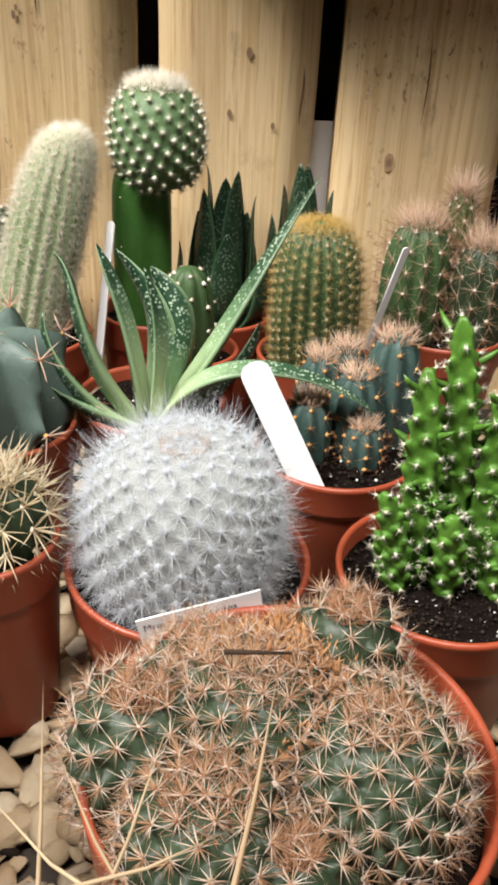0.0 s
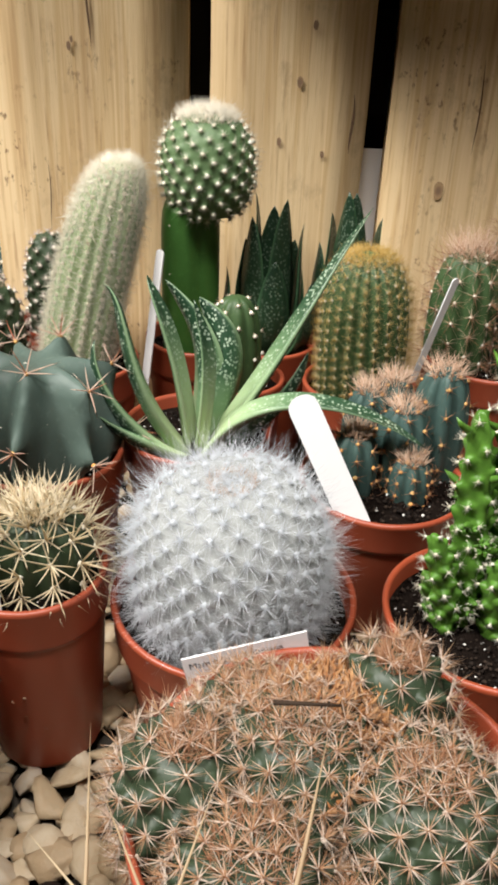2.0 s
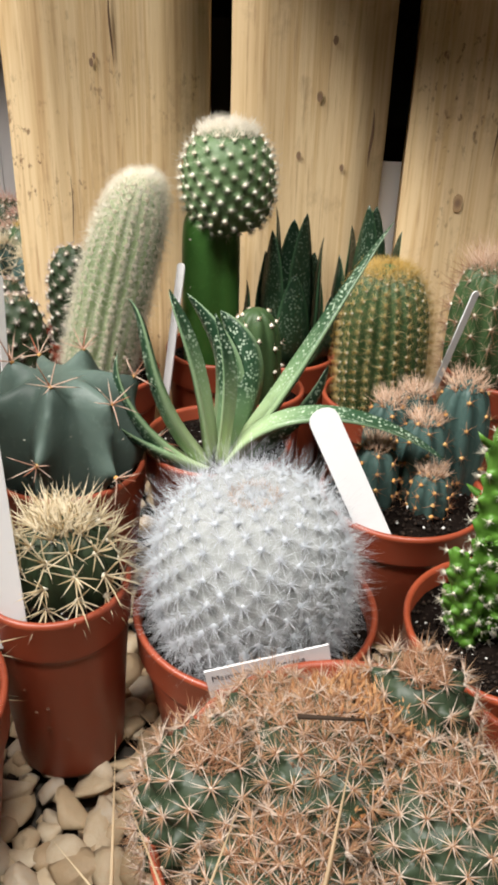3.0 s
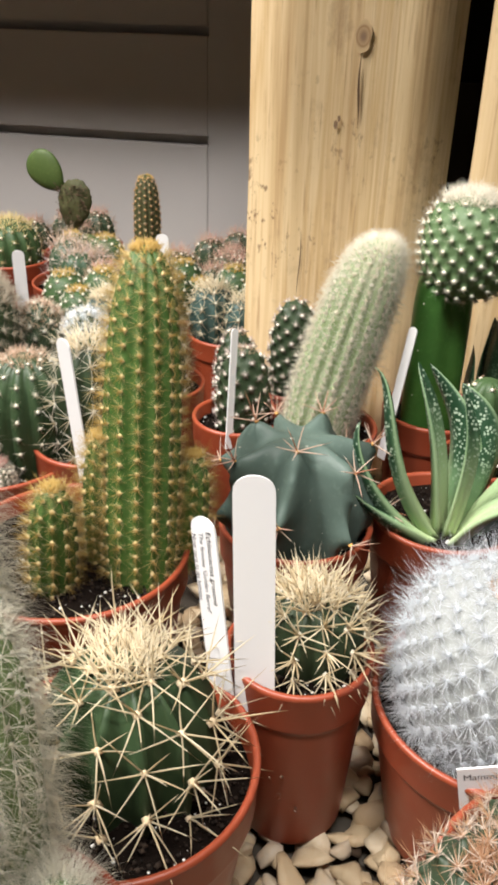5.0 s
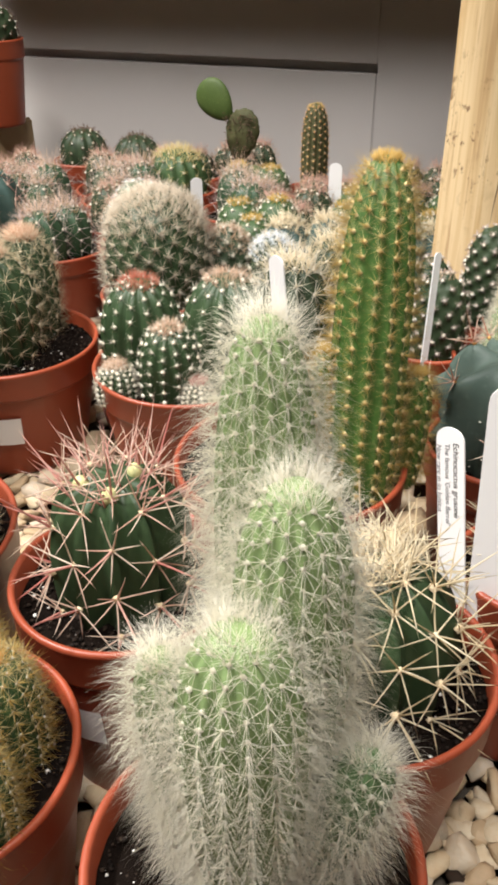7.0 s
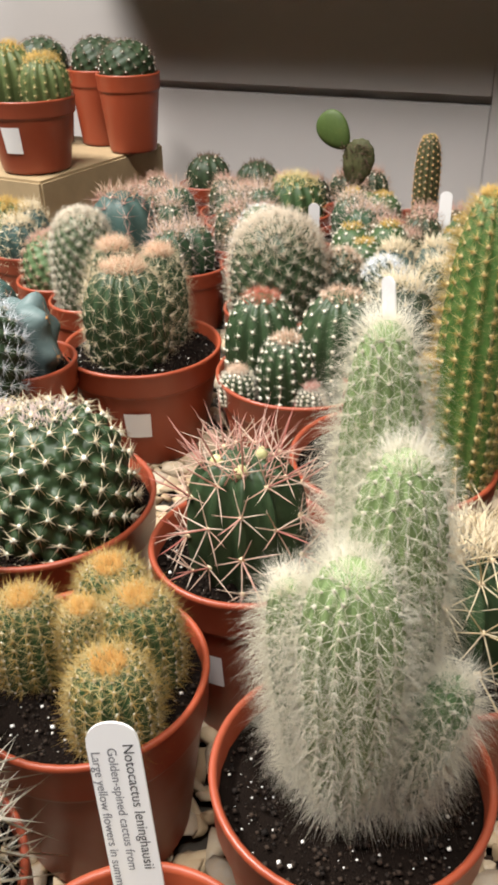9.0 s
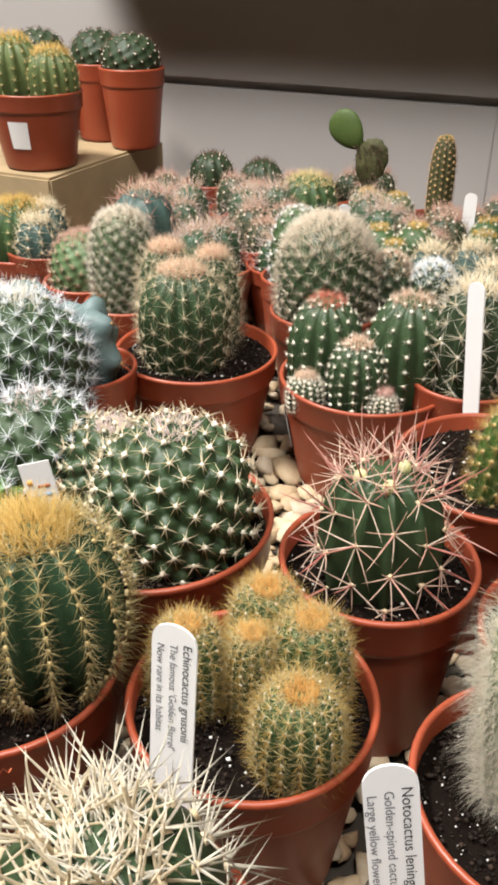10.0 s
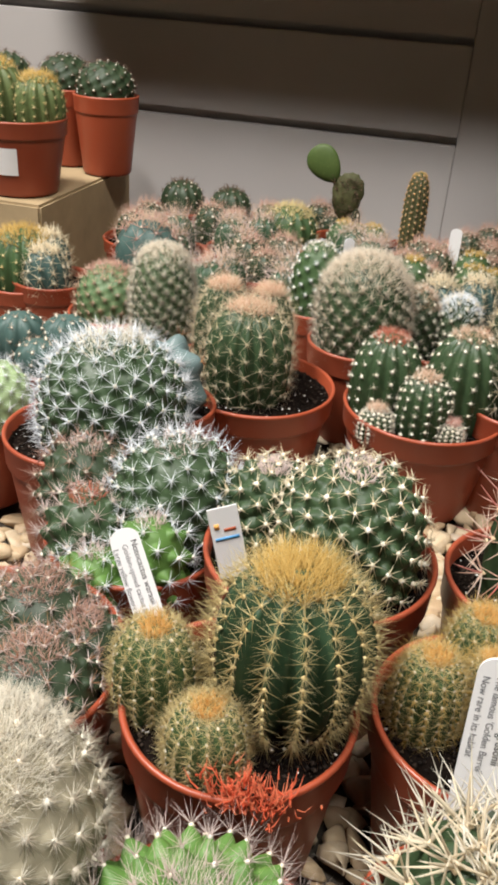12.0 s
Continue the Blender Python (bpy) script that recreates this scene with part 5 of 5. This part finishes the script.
def far_plant(name, x, y, zr, R, label, heads, skin, ribs, spec, crown, felt=FELT):
    ob, s = pot_thing(name, x, y, zr, R, label, group=H, detail=0)
    for dx, dy, h, r in heads:
        stem(ob, Body(dx, dy, s - 0.004, h, r, p=2.3, base=0.8, ribs=ribs, depth=0.18), skin, rows=7 if ribs else 0, n=0 if ribs else 80, felt=felt, felt_size=0.0016, spines=(spec,), crown=crown, fine=0.7)
    return ob


THREE = ((-0.018, 0.0, 0.048, 0.022), (0.018, 0.008, 0.052, 0.022), (0.004, -0.020, 0.040, 0.019))
blue = far_plant("blue_ribbed_cactus", -0.640, 0.360, 0.084, 0.045, "blue-green ribbed cactus with pink-tan spines", ((0, 0, 0.070, 0.036),), G_BLUE, 8, (5, 0.018, 0.0003, 40, 85, S_PINK, 0.0), (40, 0.016, 0.0003, 0.6, S_TAN))
red = far_plant("red_spined_cactus", -0.530, 0.440, 0.080, 0.050, "clustered blue-green cactus with reddish spines", THREE, G_DARK, 10, (5, 0.013, 0.00018, 35, 85, S_TAN, 0.0), (40, 0.013, 0.00018, 0.6, S_PINK))
thorn = far_plant("thorny_cactus", -0.575, 0.520, 0.078, 0.050, "blue-green clustered cactus with long pinkish thorns", THREE, G_BARREL, 9, (3, 0.020, 0.0002, 25, 80, S_GREYPINK, 0.0), (40, 0.020, 0.0002, 0.7, S_TAN))
star = far_plant("knobbed_cactus", -0.385, 0.430, 0.080, 0.050, "dark green knobbed cluster cactus with tan crown", THREE, G_MID, 0, (5, 0.005, 0.0003, 45, 85, S_PALE, 0.0), (60, 0.006, 0.0003, 0.5, S_YELLOW))
gold = far_plant("golden_cactus", -0.530, 0.560, 0.084, 0.045, "round cactus with a golden spiny crown", ((0, 0, 0.056, 0.034),), G_MID, 14, (6, 0.008, 0.0003, 40, 85, S_GOLDPALE, 0.0), (160, 0.010, 0.0003, 0.8, S_GOLDPALE))
wht = far_plant("white_spined_cactus", -0.315, 0.365, 0.086, 0.042, "pair of round cacti with pale straw spines", THREE[:2], G_BLUE, 10, (6, 0.012, 0.0003, 40, 85, S_CREAM, 0.0), (70, 0.012, 0.0003, 0.6, S_CREAM))
drk = far_plant("dark_cactus", -0.700, 0.640, 0.086, 0.040, "dark round cactus with short spines", ((0, 0, 0.050, 0.030),), G_DARK, 12, (5, 0.006, 0.0003, 40, 85, S_DARK, 0.0), (30, 0.008, 0.0003, 0.6, S_DARK))
for src, x, y, turn in ((thorn, -0.660, 0.470, 40), (thorn, -0.430, 0.520, 120), (red, -0.350, 0.560, 200), (thorn, -0.560, 0.350, 250), (star, -0.300, 0.470, 80), (star, -0.450, 0.600, 190),
                        (drk, -0.640, 0.670, 60), (red, -0.560, 0.640, 200), (red, -0.300, 0.640, 30), (red, -0.270, 0.560, 300), (wht, -0.230, 0.400, 150), (thorn, -0.480, 0.390, 310),
                        (red, -0.500, 0.690, 10), (red, -0.700, 0.500, 70), (wht, -0.720, 0.300, 100), (star, -0.235, 0.500, 10), (red, -0.240, 0.640, 100), (red, -0.620, 0.580, 150), (red, -0.360, 0.470, 20)):
    copy_thing(src, pose(x, y, GROUND - (0.009 if y > 0.55 else 0), 0, 0, turn))

# pad cactus and small column at the wall
ob, s = pot_thing("pad_cactus", -0.468, 0.612, 0.082, 0.044, "prickly pear with a dark rough pad and a green pad", group=H, detail=0)


def pad(parent, x, z, w, h, turn, skin, y=0.0, bumps=0.0):
    bm = bmesh.new()
    bmesh.ops.create_uvsphere(bm, u_segments=28, v_segments=20, radius=1)
    for v in bm.verts:
        k = v.co.z
        wide = w * (1.0 + 0.25 * k)
        v.co = Vector((v.co.x * wide, v.co.y * 0.007, k * h))
        if bumps:
            v.co += v.normal * bumps * noise.noise(v.co * 420)
    bmesh.ops.rotate(bm, verts=bm.verts, matrix=Matrix.Rotation(radians(turn), 3, "Y"))
    bmesh.ops.translate(bm, verts=bm.verts, vec=(x, y, z))
    return part("pad", bm, skin, parent, "smooth green pad" if not bumps else "dark brown-green rough pad")


pad(ob, -0.004, s + 0.063, 0.019, 0.029, 10, G_ROUGH, 0.0, 0.004)
pad(ob, -0.0355, s + 0.0985, 0.0195, 0.025, -42, G_PAD, 0.0)
attach("pad_bristles", needles("pad_bristles", np.stack([-0.004 + 0.019 * (RNG.rand(260) * 2 - 1), -0.004 - 0.003 * RNG.rand(260), s + 0.062 + 0.025 * (RNG.rand(260) * 2 - 1)], 1), unit(RNG.randn(260, 3) + np.array([0, -1.5, 0])), np.full(260, 0.004), np.full(260, 0.0004), S_DARK), ob)
stem(ob, Body(0.012, -0.006, s - 0.004, 0.036, 0.018, p=2.4, ribs=9, depth=0.1), G_OLIVE, rows=5, felt=FELT, felt_size=0.001, spines=((4, 0.005, 0.0003, 40, 85, S_TAN, 0.0),), fine=0.7)
ob, s = pot_thing("small_column_cactus", -0.385, 0.612, 0.082, 0.036, "slim olive column cactus with tan spines", group=H, detail=0)
stem(ob, Body(0, 0, s - 0.004, 0.106, 0.0150, p=3.0, base=0.85, ribs=14, depth=0.1), G_ROUGH, rows=16, felt=FELT_O, felt_size=0.0012, spines=((5, 0.004, 0.0002, 40, 85, S_TAN, 0.0),), crown=(40, 0.003, 0.0003, 0.6, S_YELLOW))

# ---- wooden block with pots on it ----
BLOCKW = plain_mat("worn_block_wood", (0.32, 0.235, 0.13), 0.75, 0.3, 30, 0.3)
block = box("wooden_block", -1.10, -0.785, 0.400, 0.66, GROUND, 0.128, BLOCKW, kind="", label="pale wooden block lifting pots at the wall", category="block", bevel=0.003)
ob, s = pot_thing("golden_barrel_cactus", -0.836, 0.455, 0.213, 0.056, "pair of golden-crowned barrel cacti in a raised pot", group=H, zb=0.129, detail=0.3)
for dx, dy, h, r in ((-0.028, 0.0, 0.070, 0.036), (0.024, 0.006, 0.058, 0.030)):
    stem(ob, Body(dx, dy, s - 0.004, h, r, p=2.3, ribs=15, depth=0.16), G_OLIVE, rows=9, felt=FELT_Y, felt_size=0.0012, spines=((5, 0.006, 0.0002, 40, 85, S_GOLDPALE, 0.0),), crown=(160, 0.009, 0.0003, 0.7, S_YELLOW))
sticker(ob, 0.056, 0.084, -78, 0.026, 0.056, 0.026)
for x, y in ((-0.792, 0.600), (-0.862, 0.630), (-0.935, 0.600)):
    ob, s = pot_thing("dark_globe_cactus", x, y, 0.226, 0.042, "dark spiny globe cactus in a raised pot", group=H, zb=0.129, detail=0)
    stem(ob, Body(0, 0, s - 0.004, 0.050, 0.034, p=2.2), G_DARK, n=90, knob=0.003, knob_size=0.004, felt=FELT, felt_size=0.0015, spines=((5, 0.007, 0.0003, 40, 85, S_DARK, 0.0),), fine=0.7)
ob, s = pot_thing("golden_barrel_cactus", -0.752, 0.300, 0.078, 0.044, "round green barrel cactus with a golden crown", group=H, detail=0.3)
stem(ob, Body(0, 0, s - 0.004, 0.066, 0.036, p=2.3, ribs=15, depth=0.16), G_MID, rows=9, felt=FELT_Y, felt_size=0.0012, spines=((5, 0.006, 0.0002, 40, 85, S_GOLDPALE, 0.0),), crown=(260, 0.010, 0.0003, 0.75, S_YELLOW))

# ---- plant labels ----


def plant_label(base, top, width, facing, lines=(), label="plain white plastic plant label stuck in the soil", square=False, text_size=0.0042):
    """A flat plastic stick with a rounded end, from base to top, its face towards facing."""
    base, top, facing = Vector(base), Vector(top), Vector(facing)
    up = (top - base).normalized()
    out = (facing - base)
    out = (out - up * out.dot(up)).normalized()
    L, w, t = (top - base).length, width / 2, 0.0004
    shape = [(-w, 0), (w, 0)]
    if square:
        shape += [(w, L), (-w, L)]
    else:
        r = w * 0.95
        for k in range(0, 13):
            a = math.pi * k / 12
            shape.append((w * math.cos(a), L - r + r * math.sin(a) ** 0.8))
    bm = bmesh.new()
    front = [bm.verts.new((x, -t, z)) for x, z in shape]
    rear = [bm.verts.new((x, t, z)) for x, z in shape]
    bm.faces.new(front)
    bm.faces.new(rear[::-1])
    for k in range(len(shape)):
        j = (k + 1) % len(shape)
        bm.faces.new((front[j], front[k], rear[k], rear[j]))
    me = bpy.data.meshes.new("blade")
    bm.to_mesh(me)
    bm.free()
    me.materials.append(PLASTIC)
    ob = tagged(new("plant_label"), label, "plant label", "plant labels")
    attach("blade", me, ob)
    # local x to the right as seen from the front, y away from the viewer, z up
    y_ax = -out
    x_ax = y_ax.cross(up).normalized()
    ob.matrix_world = Matrix((( x_ax.x, y_ax.x, up.x, base.x), (x_ax.y, y_ax.y, up.y, base.y), (x_ax.z, y_ax.z, up.z, base.z), (0, 0, 0, 1)))
    for body, size, x, z, turn, mat in lines:
        cu = bpy.data.curves.new("writing", "FONT")
        cu.body, cu.size = body, size
        cu.materials.append(mat)
        tx = new("writing", cu)
        tx.parent = ob
        tx.matrix_local = Matrix.Translation((x, -t - 0.00015, z)) @ Euler((radians(90), radians(turn), 0)).to_matrix().to_4x4()
    return ob


def down_lines(rows, width, L, size):
    """Lines that run down the stick from its rounded end."""
    out = []
    for i, body in enumerate(rows):
        out.append((body, size * (1.0 if i == 0 else 0.86), width / 2 - 0.0052 - i * size * 1.05 + 0.0005, L - 0.006 - 0.001 * i, 90, INK if i == 0 else GREYINK))
    return out


EYE0, EYE1, EYE2 = (0.0, -0.28, 0.32), (-0.08, -0.28, 0.34), (-0.28, -0.40, 0.35)
plant_label((0.049, 0.062, 0.074), (0.013, 0.080, 0.143), 0.0150, EYE0)
plant_label((-0.081, 0.210, 0.080), (-0.070, 0.219, 0.169), 0.0065, (-0.5, -0.3, 0.3))
plant_label((0.088, 0.200, 0.085), (0.107, 0.195, 0.167), 0.0050, (0.4, -0.28, 0.3))
plant_label((-0.243, 0.108, 0.080), (-0.254, 0.113, 0.180), 0.0135, (-0.55, -0.3, 0.3))
plant_label((-0.178, 0.184, 0.086), (-0.179, 0.200, 0.163), 0.0050, (0.4, -0.3, 0.3))
gr = ("Echinocactus grusonii", "The famous 'Golden Barrel'", "Now rare in its habitat")
plant_label((-0.119, -0.038, 0.062), (-0.136, -0.021, 0.170), 0.0125, (-0.30, -0.28, 0.34), down_lines(gr, 0.0125, 0.111, 0.0036), "white label printed with a cactus name, in a pot")
plant_label((-0.110, -0.034, 0.088), (-0.116, -0.022, 0.192), 0.0160, EYE1)
plant_label((-0.280, -0.226, 0.090), (-0.281, -0.214, 0.170), 0.0160, EYE2, down_lines(gr, 0.0160, 0.081, 0.0044), "white label printed with a cactus name, in a pot")
nt_ = ("Notocactus warasii", "Golden-spined cactus from", "Large yellow flowers in summer")
plant_label((-0.424, -0.166, 0.088), (-0.449, -0.152, 0.140), 0.0140, (-0.32, -0.44, 0.366), down_lines(nt_, 0.0140, 0.059, 0.0042), "white label printed with a cactus name, in a pot")
nl = ("Notocactus leninghausii", "Golden-spined cactus from", "Large yellow flowers in summer")
plant_label((-0.190, -0.248, 0.086), (-0.207, -0.234, 0.168), 0.0150, (-0.15, -0.40, 0.36), down_lines(nl, 0.0150, 0.084, 0.0044), "white label printed with a cactus name, in a pot")
card = plant_label((0.004, -0.0455, 0.043), (-0.0075, -0.0460, 0.1015), 0.0480, (0.02, -0.30, 0.20), (("Mammillaria hahniana", 0.0042, -0.022, 0.054, 0, INK),), "broad white name card standing in front of a pot", True)
sign = plant_label((-0.400, -0.123, 0.104), (-0.410, -0.121, 0.142), 0.0150, (-0.31, -0.42, 0.36), (), "small white picture label with blue and orange print", True)
BLUEINK = plain_mat("blue_print", (0.10, 0.33, 0.62), 0.5)
ORINK = plain_mat("orange_print", (0.80, 0.38, 0.10), 0.5)
for nm, x0, x1, z0, z1, mt in (("blue_bar", -0.006, 0.006, 0.0215, 0.0232, BLUEINK), ("orange_spot", -0.0055, -0.003, 0.028, 0.031, ORINK), ("red_bar", -0.001, 0.005, 0.0262, 0.0278, THREAD)):
    bm = bmesh.new()
    bmesh.ops.create_cube(bm, size=1)
    for v in bm.verts:
        v.co = Vector(((x0 + x1) / 2 + v.co.x * (x1 - x0), -0.0006 + v.co.y * 0.0002, (z0 + z1) / 2 + v.co.z * (z1 - z0)))
    part(nm, bm, mt, sign)
plant_label((-0.433, 0.40, 0.075), (-0.433, 0.40, 0.140), 0.0110, (-0.1, -0.3, 0.35))
plant_label((-0.329, 0.50, 0.075), (-0.329, 0.50, 0.140), 0.0130, (-0.3, -0.4, 0.35))

# ---- loose dry bits ----
straw = tagged(new("dry_straw"), "long dry straw stalks leaning over the pot rim", "straw", kind="stuff")
way = (((-0.046, -0.163, 0.085), (-0.054, -0.098, 0.106), 0.0008), ((0.004, -0.168, 0.118), (0.016, -0.126, 0.140), 0.0008), ((-0.036, -0.165, 0.118), (0.004, -0.160, 0.128), 0.0006), ((-0.03, -0.172, 0.11), (-0.012, -0.140, 0.140), 0.0006),
       ((-0.020, -0.170, 0.116), (-0.062, -0.142, 0.112), 0.0007), ((-0.016, -0.172, 0.114), (-0.044, -0.134, 0.124), 0.0006))
base = np.array([w[0] for w in way])
tips = np.array([w[1] for w in way])
attach("stalks", needles("stalks", base, unit(tips - base), np.linalg.norm(tips - base, axis=1), np.array([w[2] for w in way]) * 0.8, STRAW, 0.22, 5), straw)
petals = tagged(new("dried_flowers"), "curled orange-red dried flower petals on the soil", "dried flower", kind="stuff")
n = 240
c = np.stack([-0.359 + 0.009 * RNG.randn(n), -0.245 + 0.003 * RNG.randn(n), 0.099 + 0.006 * np.abs(RNG.randn(n))], 1)
attach("petals", needles("petals", c, unit(RNG.randn(n, 3) + np.array([0, 0, 0.4])), 0.003 + 0.004 * RNG.rand(n), np.full(n, 0.00034), THREAD, 0.9, 4), petals)
